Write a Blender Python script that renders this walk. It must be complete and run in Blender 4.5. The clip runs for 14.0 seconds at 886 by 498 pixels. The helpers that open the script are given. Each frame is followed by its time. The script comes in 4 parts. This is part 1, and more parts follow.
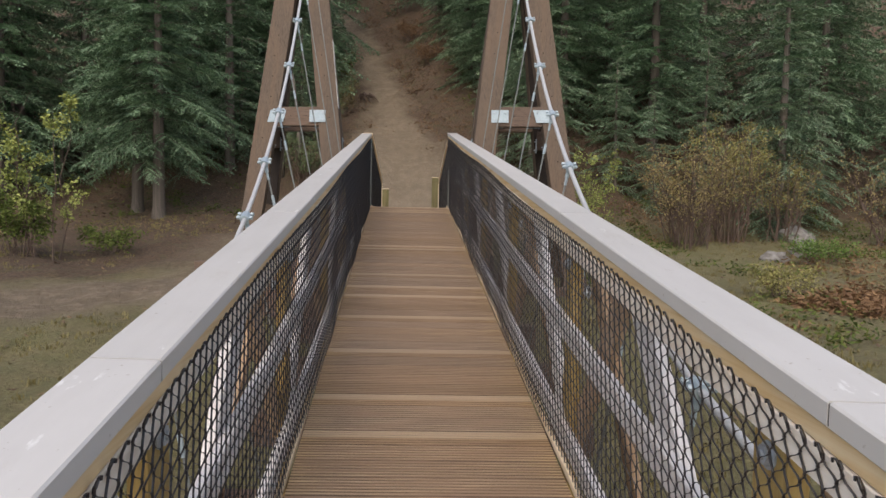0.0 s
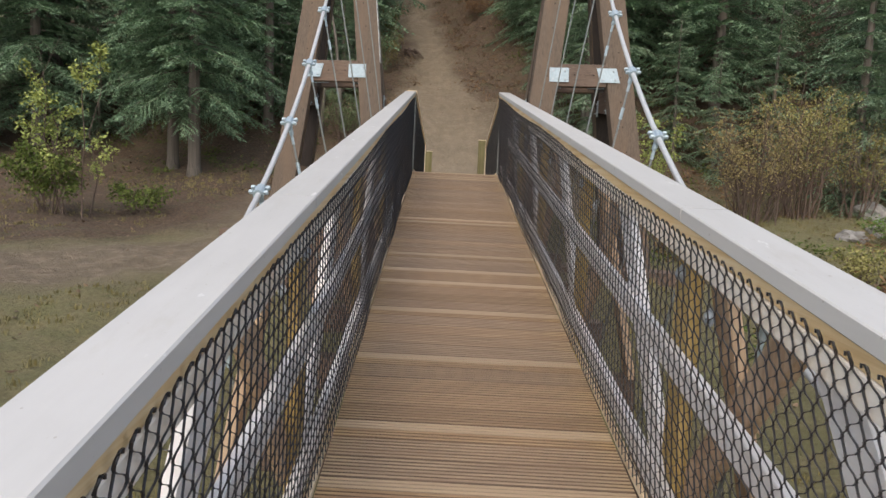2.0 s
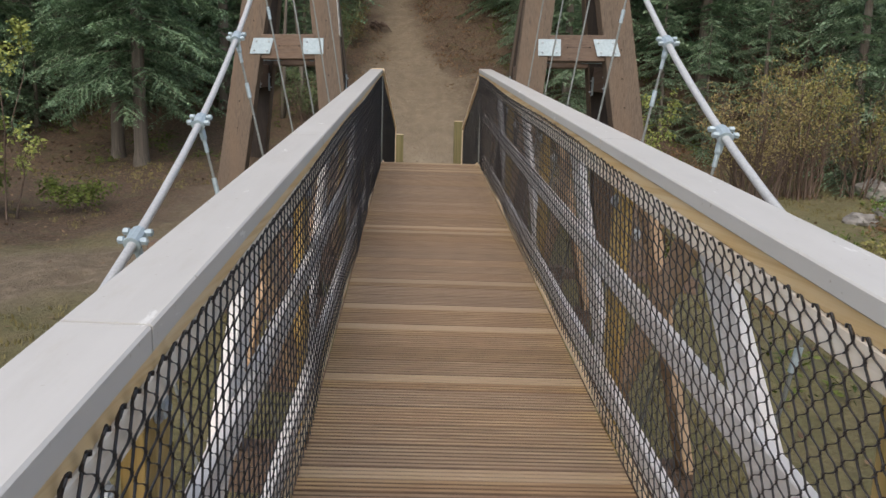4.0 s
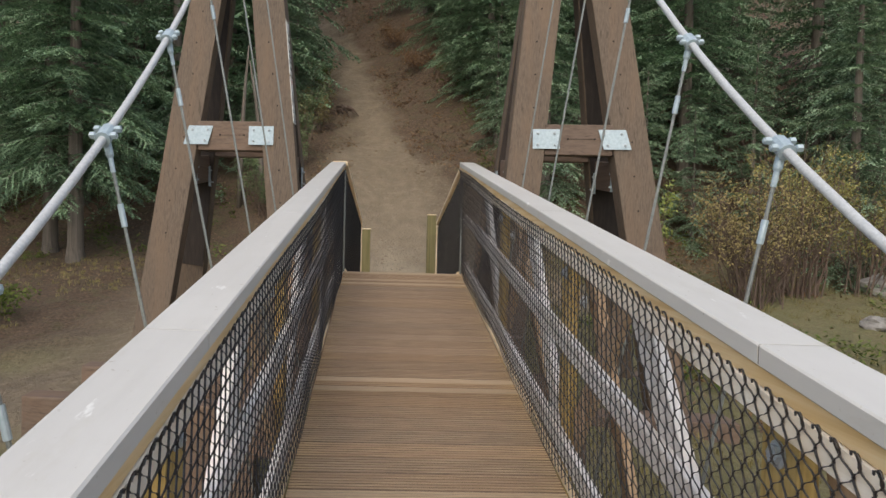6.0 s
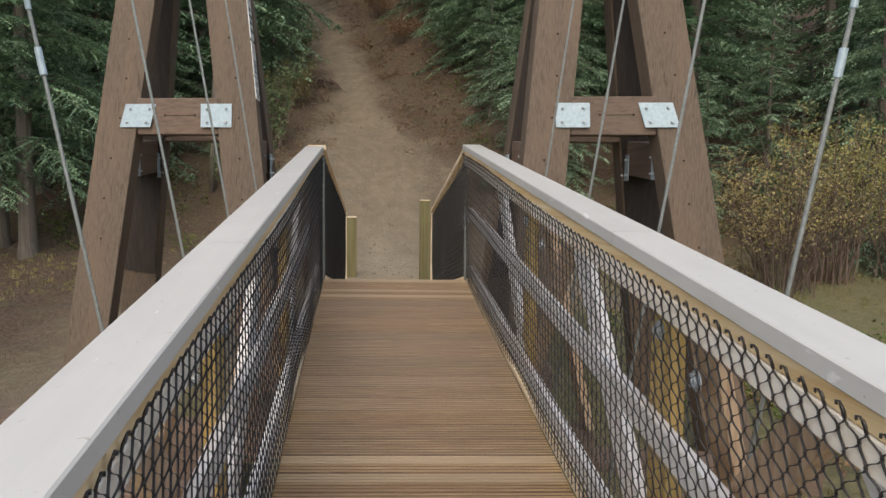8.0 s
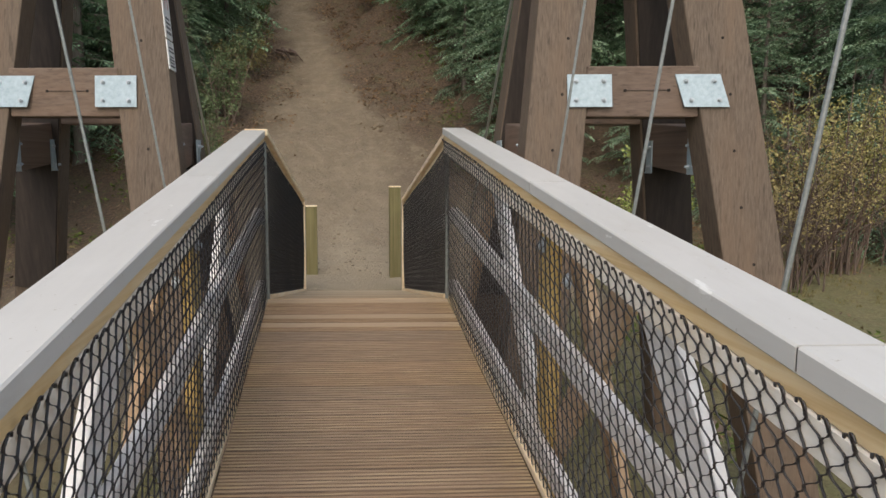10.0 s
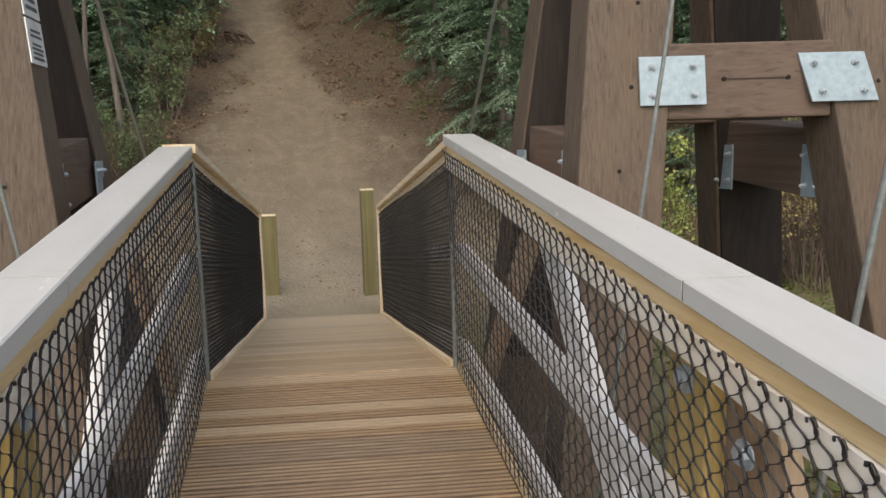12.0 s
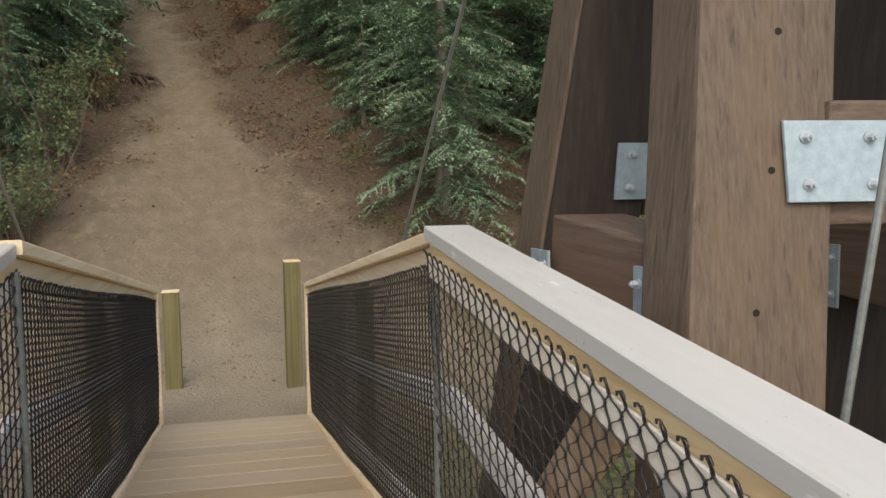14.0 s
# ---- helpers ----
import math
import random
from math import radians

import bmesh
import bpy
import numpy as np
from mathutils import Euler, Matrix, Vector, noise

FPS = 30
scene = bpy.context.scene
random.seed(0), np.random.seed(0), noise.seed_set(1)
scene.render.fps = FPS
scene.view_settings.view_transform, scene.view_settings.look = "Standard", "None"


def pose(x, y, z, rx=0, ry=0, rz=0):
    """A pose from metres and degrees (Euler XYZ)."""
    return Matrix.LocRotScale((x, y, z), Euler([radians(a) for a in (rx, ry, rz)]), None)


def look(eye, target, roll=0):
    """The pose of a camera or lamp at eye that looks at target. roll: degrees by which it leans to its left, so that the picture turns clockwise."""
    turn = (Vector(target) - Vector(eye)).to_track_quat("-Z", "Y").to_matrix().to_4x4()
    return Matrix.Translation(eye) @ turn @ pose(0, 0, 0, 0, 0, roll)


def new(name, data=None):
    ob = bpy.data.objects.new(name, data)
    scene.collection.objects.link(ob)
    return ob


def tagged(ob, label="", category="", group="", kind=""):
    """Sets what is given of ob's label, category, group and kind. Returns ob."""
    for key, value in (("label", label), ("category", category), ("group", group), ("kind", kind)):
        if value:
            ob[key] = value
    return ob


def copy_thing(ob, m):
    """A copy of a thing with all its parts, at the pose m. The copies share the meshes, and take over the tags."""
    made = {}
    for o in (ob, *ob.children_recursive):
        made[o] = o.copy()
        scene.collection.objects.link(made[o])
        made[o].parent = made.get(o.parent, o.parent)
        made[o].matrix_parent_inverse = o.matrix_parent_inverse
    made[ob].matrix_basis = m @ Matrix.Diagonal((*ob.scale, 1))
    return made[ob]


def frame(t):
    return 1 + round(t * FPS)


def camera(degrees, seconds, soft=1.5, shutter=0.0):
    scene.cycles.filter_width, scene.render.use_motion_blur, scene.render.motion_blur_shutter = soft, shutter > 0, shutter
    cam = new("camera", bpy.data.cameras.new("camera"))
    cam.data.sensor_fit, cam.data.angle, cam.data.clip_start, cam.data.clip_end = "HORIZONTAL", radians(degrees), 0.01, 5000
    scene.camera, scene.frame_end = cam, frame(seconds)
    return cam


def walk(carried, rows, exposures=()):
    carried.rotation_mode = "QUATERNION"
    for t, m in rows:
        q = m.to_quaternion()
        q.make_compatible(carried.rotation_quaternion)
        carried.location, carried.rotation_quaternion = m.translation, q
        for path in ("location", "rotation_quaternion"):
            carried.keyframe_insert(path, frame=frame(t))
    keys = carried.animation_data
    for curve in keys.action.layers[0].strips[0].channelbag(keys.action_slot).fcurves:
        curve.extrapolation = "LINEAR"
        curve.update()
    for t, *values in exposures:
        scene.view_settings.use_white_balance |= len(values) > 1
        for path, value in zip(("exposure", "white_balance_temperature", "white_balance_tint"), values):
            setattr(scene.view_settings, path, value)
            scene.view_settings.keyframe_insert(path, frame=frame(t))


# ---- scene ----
cam = camera(63.0, 14.0)
PATH = [
    (0, (-0.132, -10.768, 0.084), (-0.012, -8.776, -0.046), 1.1),
    (0.5, (-0.180, -10.608, 0.110), (-0.143, -8.610, 0.023), 2.5),
    (1, (-0.150, -10.412, 0.122), (-0.204, -8.419, -0.031), 3.2),
    (1.5, (-0.183, -10.201, 0.122), (-0.185, -8.209, -0.055), 3.0),
    (2, (-0.175, -9.913, 0.156), (-0.162, -7.927, -0.086), 2.5),
    (2.5, (-0.203, -9.590, 0.193), (-0.162, -7.609, -0.089), 2.2),
    (3, (-0.178, -9.250, 0.239), (-0.119, -7.272, -0.059), 2.0),
    (5.5, (-0.225, -7.642, 0.456), (-0.075, -5.672, 0.148), 1.3),
    (6, (-0.210, -7.189, 0.550), (-0.038, -5.198, 0.462), 1.4),
    (6.5, (-0.213, -6.847, 0.617), (-0.085, -4.851, 0.607), 2.0),
    (7, (-0.214, -6.554, 0.631), (-0.091, -4.562, 0.508), 1.6),
    (7.5, (-0.187, -6.221, 0.684), (-0.062, -4.230, 0.539), 1.5),
    (8, (-0.211, -5.955, 0.711), (-0.005, -3.972, 0.552), 0.5),
    (10.5, (-0.116, -4.412, 0.907), (0.189, -2.450, 0.666), -0.1),
    (11, (-0.126, -4.079, 0.960), (0.209, -2.123, 0.709), -0.6),
    (11.5, (-0.132, -3.766, 0.992), (0.228, -1.818, 0.716), -0.7),
    (12, (-0.112, -3.440, 1.042), (0.269, -1.498, 0.754), -1.5),
    (12.5, (-0.120, -3.134, 1.071), (0.326, -1.206, 0.785), -1.7),
    (13, (-0.105, -2.839, 1.126), (0.330, -0.902, 0.883), -1.4),
    (13.5, (-0.090, -2.531, 1.152), (0.495, -0.633, 0.913), -1.0),
    (14, (-0.058, -2.267, 1.186), (0.543, -0.366, 1.026), -0.7),
]
walk(cam, [(t, look(eye, target, roll)) for t, eye, target, roll in PATH],
     exposures=((0, 0.41, 6720, 11.5), (0.5, 0.63, 6670, 9), (1, 0.66, 6620, 8.5), (2.5, 0.56, 6620, 8.5), (5.5, 0.44, 6720, 8), (6, 0.50, 6720, 7), (7, 0.53, 6720, 7), (11.5, 0.55, 6720, 6.5), (14, 0.66, 6820, 6.5)))


# ---- world and light: soft light under an overcast sky at the foot of a wooded slope ----
world = bpy.data.worlds.new("sky")
scene.world = world
world.use_nodes = True
wn, wl = world.node_tree.nodes, world.node_tree.links
sky = wn.new("ShaderNodeTexSky")
sky.sky_type, sky.sun_disc = "NISHITA", False
sky.sun_elevation, sky.sun_rotation = radians(48), radians(195)
sky.air_density, sky.dust_density = 1.0, 4.0
wn["Background"].inputs["Strength"].default_value = 0.15
wl.new(sky.outputs["Color"], wn["Background"].inputs["Color"])
sun_data = bpy.data.lights.new("sun", "SUN")
sun_data.energy, sun_data.angle, sun_data.color = 0.5, radians(170), (1.0, 0.95, 0.88)
sun_lamp = new("sun", sun_data)
sun_lamp.matrix_world = look((0, 0, 30), (2.2, 8.6, 20.1))


# ---- materials ----
def material(name, rough=0.7, metal=0.0):
    m = bpy.data.materials.new(name)
    m.use_nodes = True
    b = m.node_tree.nodes["Principled BSDF"]
    b.inputs["Roughness"].default_value, b.inputs["Metallic"].default_value = rough, metal
    return m, m.node_tree.nodes, m.node_tree.links, b


def coords(n, l, scale=(1, 1, 1), rotation=(0, 0, 0), kind="Object"):
    tc, mp = n.new("ShaderNodeTexCoord"), n.new("ShaderNodeMapping")
    mp.inputs["Scale"].default_value, mp.inputs["Rotation"].default_value = scale, rotation
    l.new(tc.outputs[kind], mp.inputs["Vector"])
    return mp.outputs["Vector"]


def noise_tex(n, l, vec, scale, detail=4.0, rough=0.6):
    t = n.new("ShaderNodeTexNoise")
    t.inputs["Scale"].default_value, t.inputs["Detail"].default_value, t.inputs["Roughness"].default_value = scale, detail, rough
    l.new(vec, t.inputs["Vector"])
    return t.outputs["Fac"]


def ramp(n, l, fac, stops):
    r = n.new("ShaderNodeValToRGB")
    e = r.color_ramp.elements
    while len(e) < len(stops):
        e.new(0.5)
    for k, (p, c) in zip(e, stops):
        k.position, k.color = p, (*c, 1) if len(c) == 3 else c
    l.new(fac, r.inputs["Fac"])
    return r.outputs["Color"]


def mix(n, l, fac, a, b, how="MIX"):
    m = n.new("ShaderNodeMix")
    m.data_type, m.blend_type = "RGBA", how
    for sock, v in ((m.inputs["Factor"], fac), (m.inputs["A"], a), (m.inputs["B"], b)):
        if isinstance(v, (int, float)):
            sock.default_value = v
        elif isinstance(v, tuple):
            sock.default_value = (*v, 1)
        else:
            l.new(v, sock)
    return m.outputs["Result"]


def maths(n, l, op, a, b=0.0, c=0.0):
    m = n.new("ShaderNodeMath")
    m.operation = op
    for sock, v in zip(m.inputs, (a, b, c)):
        if isinstance(v, (int, float)):
            sock.default_value = v
        else:
            l.new(v, sock)
    return m.outputs[0]


def bump(n, l, b, height, strength, distance=0.01, under=None):
    k = n.new("ShaderNodeBump")
    k.inputs["Strength"].default_value, k.inputs["Distance"].default_value = strength, distance
    l.new(height, k.inputs["Height"])
    if under is not None:
        l.new(under, k.inputs["Normal"])
    l.new(k.outputs["Normal"], b.inputs["Normal"])
    return k.outputs["Normal"]


def wood(name, dark, mid, light, axis, rough=0.75, stain=(0.5, 0.5, 0.5), grain=45.0, vary=0.25, bumpy=0.35, long=0.02, crack=0.0):
    """Timber whose grain runs along axis 0, 1 or 2; each piece differs a little."""
    m, n, l, b = material(name, rough)
    s = [grain, grain, grain]
    s[axis] = grain * long
    v = coords(n, l, tuple(s))
    g = noise_tex(n, l, v, 1.0, 6, 0.65)
    col = ramp(n, l, g, [(0.3, dark), (0.5, mid), (0.72, light)])
    st = noise_tex(n, l, coords(n, l), 2.3, 5, 0.6)
    col = mix(n, l, ramp(n, l, st, [(0.45, (0, 0, 0)), (0.75, (0.55, 0.55, 0.55))]), col, stain)
    if crack:
        s2 = [75.0, 75.0, 75.0]
        s2[axis] = 1.1
        c = noise_tex(n, l, coords(n, l, tuple(s2)), 1.0, 3, 0.5)
        col = mix(n, l, ramp(n, l, c, [(0.60, (0, 0, 0)), (0.70, (crack, crack, crack))]), col, tuple(q * 0.45 for q in dark))
        warm = noise_tex(n, l, coords(n, l, tuple(6.0 if i != axis else 0.5 for i in range(3))), 1.0, 3)
        col = mix(n, l, ramp(n, l, warm, [(0.48, (0, 0, 0)), (0.68, (0.55, 0.55, 0.55))]), col, tuple(q * w for q, w in zip(light, (1.06, 0.92, 0.80))))
    info = n.new("ShaderNodeObjectInfo")
    hs = n.new("ShaderNodeHueSaturation")
    l.new(maths(n, l, "MULTIPLY_ADD", info.outputs["Random"], vary, 1 - vary / 2), hs.inputs["Value"])
    l.new(col, hs.inputs["Color"])
    l.new(hs.outputs["Color"], b.inputs["Base Color"])
    bump(n, l, b, g, bumpy, 0.004)
    return m


def plain(name, colour, rough=0.6, metal=0.0, other=None, scale=12.0, bumpy=0.1, gloss=0.5):
    """One colour with cloudy variation and slight relief."""
    m, n, l, b = material(name, rough, metal)
    v = coords(n, l)
    f = noise_tex(n, l, v, scale, 6, 0.65)
    other = other or tuple(c * 0.7 for c in colour)
    l.new(ramp(n, l, f, [(0.35, other), (0.65, colour)]), b.inputs["Base Color"])
    b.inputs["Specular IOR Level"].default_value = gloss
    bump(n, l, b, noise_tex(n, l, v, scale * 8, 4), bumpy, 0.003)
    return m


def deck_wood(name, dark, mid, light, ribbed):
    """Decking across the bridge: ribs along x, honey-coloured wear towards the edges, worn grey-brown in the middle."""
    m, n, l, b = material(name, 0.62)
    g = noise_tex(n, l, coords(n, l, (3, 120, 60)), 1.0, 6, 0.7)
    col = ramp(n, l, g, [(0.28, dark), (0.5, mid), (0.75, light)])
    blot = noise_tex(n, l, coords(n, l, (1.2, 7, 1)), 1.6, 5, 0.6)
    col = mix(n, l, ramp(n, l, blot, [(0.42, (0, 0, 0)), (0.7, (0.6, 0.6, 0.6))]), col, (0.275, 0.178, 0.105))
    sep = n.new("ShaderNodeSeparateXYZ")
    l.new(coords(n, l), sep.inputs[0])
    edge = maths(n, l, "ABSOLUTE", sep.outputs["X"])
    edge = maths(n, l, "MULTIPLY_ADD", noise_tex(n, l, coords(n, l, (6, 9, 1)), 1.0, 3), 0.22, edge)
    fac = ramp(n, l, edge, [(0.54, (0, 0, 0)), (0.68, (0.6, 0.6, 0.6))])
    col = mix(n, l, fac, col, (0.42, 0.295, 0.15))
    if not ribbed:
        dust = maths(n, l, "MULTIPLY_ADD", maths(n, l, "ADD", sep.outputs["Y"], noise_tex(n, l, coords(n, l, (3, 6, 1)), 1.5, 5)), 0.25, 0.12)
        col = mix(n, l, maths(n, l, "MINIMUM", maths(n, l, "MAXIMUM", dust, 0.1), 0.88), col, (0.47, 0.39, 0.275))
    info = n.new("ShaderNodeObjectInfo")
    hs = n.new("ShaderNodeHueSaturation")
    l.new(maths(n, l, "MULTIPLY_ADD", maths(n, l, "FRACT", maths(n, l, "MULTIPLY", info.outputs["Random"], 7.3)), 0.24, 0.86), hs.inputs["Value"])
    l.new(maths(n, l, "MULTIPLY_ADD", info.outputs["Random"], 0.2, 0.90), hs.inputs["Saturation"])
    if ribbed:
        at = n.new("ShaderNodeAttribute")
        at.attribute_name = "across"
        groove = maths(n, l, "FRACT", maths(n, l, "MULTIPLY", at.outputs["Fac"], 6.0))
        dirt = ramp(n, l, groove, [(0.0, (0.85, 0.85, 0.85)), (0.06, (0.85, 0.85, 0.85)), (0.12, (0, 0, 0)), (0.66, (0, 0, 0)), (0.77, (0.85, 0.85, 0.85))])
        col = mix(n, l, dirt, col, (0.10, 0.066, 0.044))
        each = noise_tex(n, l, coords(n, l, (1.1, 57, 1)), 1.0, 2)
        col = mix(n, l, ramp(n, l, each, [(0.44, (0.5, 0.5, 0.5)), (0.54, (0, 0, 0))]), col, (0.21, 0.135, 0.085))
        lip = ramp(n, l, at.outputs["Fac"], [(0.46, (0, 0, 0)), (0.52, (1, 1, 1)), (0.96, (1, 1, 1)), (0.98, (0, 0, 0))])
        some = maths(n, l, "MULTIPLY", maths(n, l, "GREATER_THAN", info.outputs["Random"], 0.78), 0.42)
        col = mix(n, l, maths(n, l, "MULTIPLY", lip, some), col, (0.52, 0.43, 0.32))
    l.new(col, hs.inputs["Color"])
    l.new(hs.outputs["Color"], b.inputs["Base Color"])
    bump(n, l, b, g, 0.35, 0.004)
    return m


M_DECK = deck_wood("ribbed_decking", (0.185, 0.120, 0.070), (0.335, 0.235, 0.143), (0.465, 0.345, 0.22), True)
M_RAMP = deck_wood("dusty_decking", (0.22, 0.145, 0.085), (0.40, 0.285, 0.175), (0.56, 0.43, 0.285), False)
M_CAP = wood("white_painted_rail", (0.51, 0.505, 0.487), (0.53, 0.525, 0.507), (0.55, 0.545, 0.527), 1, 0.42, (0.60, 0.595, 0.577), 22, 0.05, 0.08)
def scuffed(m):
    """Smudges, pale scrapes and dirt on painted boards."""
    n, l = m.node_tree.nodes, m.node_tree.links
    b = n["Principled BSDF"]
    col = b.inputs["Base Color"].links[0].from_socket
    smear = noise_tex(n, l, coords(n, l, (5, 1.3, 5)), 1.7, 7, 0.72)
    col = mix(n, l, ramp(n, l, smear, [(0.56, (0, 0, 0)), (0.72, (0.42, 0.42, 0.42))]), col, (0.43, 0.41, 0.36))
    pale = noise_tex(n, l, coords(n, l, (16, 5, 16)), 1.0, 5, 0.6)
    col = mix(n, l, ramp(n, l, pale, [(0.66, (0, 0, 0)), (0.70, (0.8, 0.8, 0.8))]), col, (0.74, 0.745, 0.73))
    speck = noise_tex(n, l, coords(n, l), 60, 3, 0.5)
    col = mix(n, l, ramp(n, l, speck, [(0.70, (0, 0, 0)), (0.74, (0.6, 0.6, 0.6))]), col, (0.30, 0.27, 0.22))
    l.new(col, b.inputs["Base Color"])


scuffed(M_CAP)
M_PINE = wood("raw_pine", (0.66, 0.51, 0.32), (0.78, 0.65, 0.46), (0.85, 0.75, 0.59), 1, 0.65, (0.72, 0.49, 0.22), 45, 0.12)
M_HONEY = wood("orange_stained_pine", (0.62, 0.42, 0.20), (0.76, 0.57, 0.32), (0.83, 0.68, 0.45), 1, 0.65, (0.70, 0.44, 0.16), 45, 0.12)
M_PALE = wood("whitish_pine", (0.70, 0.63, 0.53), (0.80, 0.74, 0.65), (0.85, 0.80, 0.73), 1, 0.65, (0.74, 0.58, 0.38), 45, 0.12)
M_WHITE = wood("white_painted_brace", (0.76, 0.73, 0.70), (0.84, 0.815, 0.79), (0.88, 0.86, 0.84), 1, 0.6, (0.66, 0.60, 0.55), 40, 0.1)
M_BROWN = wood("brown_stained_timber", (0.075, 0.054, 0.038), (0.117, 0.086, 0.062), (0.160, 0.122, 0.090), 2, 0.72, (0.136, 0.097, 0.067), 120, 0.14, 0.4, 0.004, 0.65)
M_BEAM = wood("brown_stained_beam", (0.092, 0.063, 0.046), (0.138, 0.097, 0.073), (0.182, 0.136, 0.105), 0, 0.72, (0.185, 0.13, 0.10), 60, 0.16, 0.35, 0.007, 0.45)
M_BEAMY = wood("brown_stained_tie", (0.090, 0.060, 0.043), (0.140, 0.095, 0.070), (0.19, 0.136, 0.105), 1, 0.72, (0.165, 0.118, 0.09), 60, 0.16, 0.35, 0.007, 0.45)
# near-black: shade put into colour on the back legs, and the beam's crack
M_DARK = wood("near_black_wood", (0.018, 0.013, 0.011), (0.030, 0.022, 0.018), (0.050, 0.036, 0.030), 2, 0.8, (0.03, 0.024, 0.02), 38, 0.2, 0.5)
M_KICK = wood("tan_brace_board", (0.36, 0.235, 0.14), (0.50, 0.35, 0.225), (0.60, 0.45, 0.31), 2, 0.7, (0.46, 0.37, 0.28), 38, 0.2)
M_TREATED = wood("treated_post", (0.100, 0.088, 0.034), (0.155, 0.134, 0.056), (0.21, 0.18, 0.085), 2, 0.7, (0.22, 0.20, 0.08), 40, 0.2)
M_AMBER = wood("amber_treated_post", (0.30, 0.21, 0.07), (0.46, 0.33, 0.12), (0.57, 0.43, 0.19), 2, 0.7, (0.52, 0.34, 0.12), 40, 0.25)
M_WIRE = plain("black_coated_wire", (0.030, 0.028, 0.032), 0.28, 0.0, (0.016, 0.015, 0.016), 30, 0.1, 0.55)
M_GALV = plain("galvanised_steel", (0.42, 0.51, 0.565), 0.5, 0.3, (0.32, 0.405, 0.46), 40, 0.15)
M_BOLT = plain("weathered_bolt", (0.50, 0.55, 0.60), 0.45, 0.1, (0.38, 0.43, 0.47), 60)
M_CABLE = plain("grey_wire_rope", (0.54, 0.56, 0.575), 0.5, 0.1, (0.42, 0.44, 0.455), 90, 0.3)
M_ROD = plain("dull_grey_rod", (0.25, 0.27, 0.265), 0.5, 0.4, (0.18, 0.195, 0.19), 60, 0.2)
M_SIGN = plain("white_sign_plate", (0.78, 0.78, 0.77), 0.4)
M_INK = plain("dark_print", (0.10, 0.10, 0.11), 0.5)
M_RED = plain("red_print", (0.55, 0.06, 0.05), 0.5)
M_HOLE = plain("dark_bolt_hole", (0.02, 0.015, 0.012), 0.9)
M_BARK = wood("spruce_bark", (0.07, 0.058, 0.048), (0.14, 0.12, 0.10), (0.22, 0.19, 0.165), 2, 0.9, (0.16, 0.15, 0.13), 30, 0.3, 0.8)
M_STEM = wood("shrub_stems", (0.07, 0.05, 0.04), (0.13, 0.09, 0.07), (0.20, 0.15, 0.12), 2, 0.85, (0.15, 0.12, 0.1), 40, 0.3)


def leafy(name, dark, light, rough=0.55, sheen=0.15):
    m, n, l, b = material(name, rough)
    geo = n.new("ShaderNodeNewGeometry")
    col = ramp(n, l, geo.outputs["Random Per Island"], [(0.0, dark), (0.55, tuple((a + c) / 2 for a, c in zip(dark, light))), (1.0, light)])
    big = noise_tex(n, l, coords(n, l), 0.9, 3)
    col = mix(n, l, ramp(n, l, big, [(0.35, (0.4, 0.4, 0.4)), (0.6, (0, 0, 0))]), col, tuple(c * 0.8 for c in dark))
    clump = noise_tex(n, l, coords(n, l), 6.0, 2)
    col = mix(n, l, ramp(n, l, clump, [(0.5, (0, 0, 0)), (0.68, (0.6, 0.6, 0.6))]), col, tuple(min(1, c * 1.12) for c in light))
    l.new(col, b.inputs["Base Color"])
    b.inputs["Specular IOR Level"].default_value = 0.1
    b.inputs["Subsurface Weight"].default_value = 0.0
    return m


M_SPRUCE = leafy("spruce_needles", (0.080, 0.140, 0.090), (0.29, 0.43, 0.26))
M_FIR = leafy("dull_spruce_needles", (0.11, 0.175, 0.115), (0.31, 0.42, 0.27))
M_LIME = leafy("yellow_green_leaves", (0.16, 0.215, 0.060), (0.46, 0.50, 0.165))
M_OCHRE = leafy("ochre_leaves", (0.18, 0.15, 0.070), (0.47, 0.39, 0.18))
M_OLIVE = leafy("olive_leaves", (0.05, 0.08, 0.02), (0.16, 0.20, 0.05))
M_YELLOW = leafy("yellow_olive_leaves", (0.15, 0.145, 0.055), (0.43, 0.40, 0.155))
M_DULL = leafy("dull_green_leaves", (0.060, 0.085, 0.045), (0.20, 0.255, 0.125))
M_GREEN = leafy("meadow_green_leaves", (0.07, 0.12, 0.035), (0.20, 0.30, 0.08))
M_GRASS = leafy("dry_grass", (0.16, 0.14, 0.062), (0.27, 0.235, 0.105))
M_RUST = leafy("rusty_low_growth", (0.13, 0.075, 0.045), (0.30, 0.19, 0.10))
M_LITTER = leafy("leaf_litter", (0.09, 0.06, 0.04), (0.30, 0.21, 0.13))
M_ROCK = plain("grey_stone", (0.30, 0.29, 0.27), 0.85, 0.0, (0.17, 0.16, 0.15), 9, 0.5)
M_CLOD = plain("brown_stones", (0.27, 0.218, 0.156), 0.95, 0.0, (0.17, 0.133, 0.094), 6, 0.5)


# ---- the lie of the land ----
def trail_x(y):
    return 0.1 - 0.0086 * (y - 4) ** 2


def hill_foot(x):
    return 6.4 + 3.2 * min(1.0, max(0.0, (-x - 1.5) / 4.0)) + 1.2 * min(1.0, max(0.0, (x - 1.5) / 4.0))


def step_up(t):
    """A soft step from 0 to 1."""
    return 0.5 + 0.5 * math.tanh(t / 2)


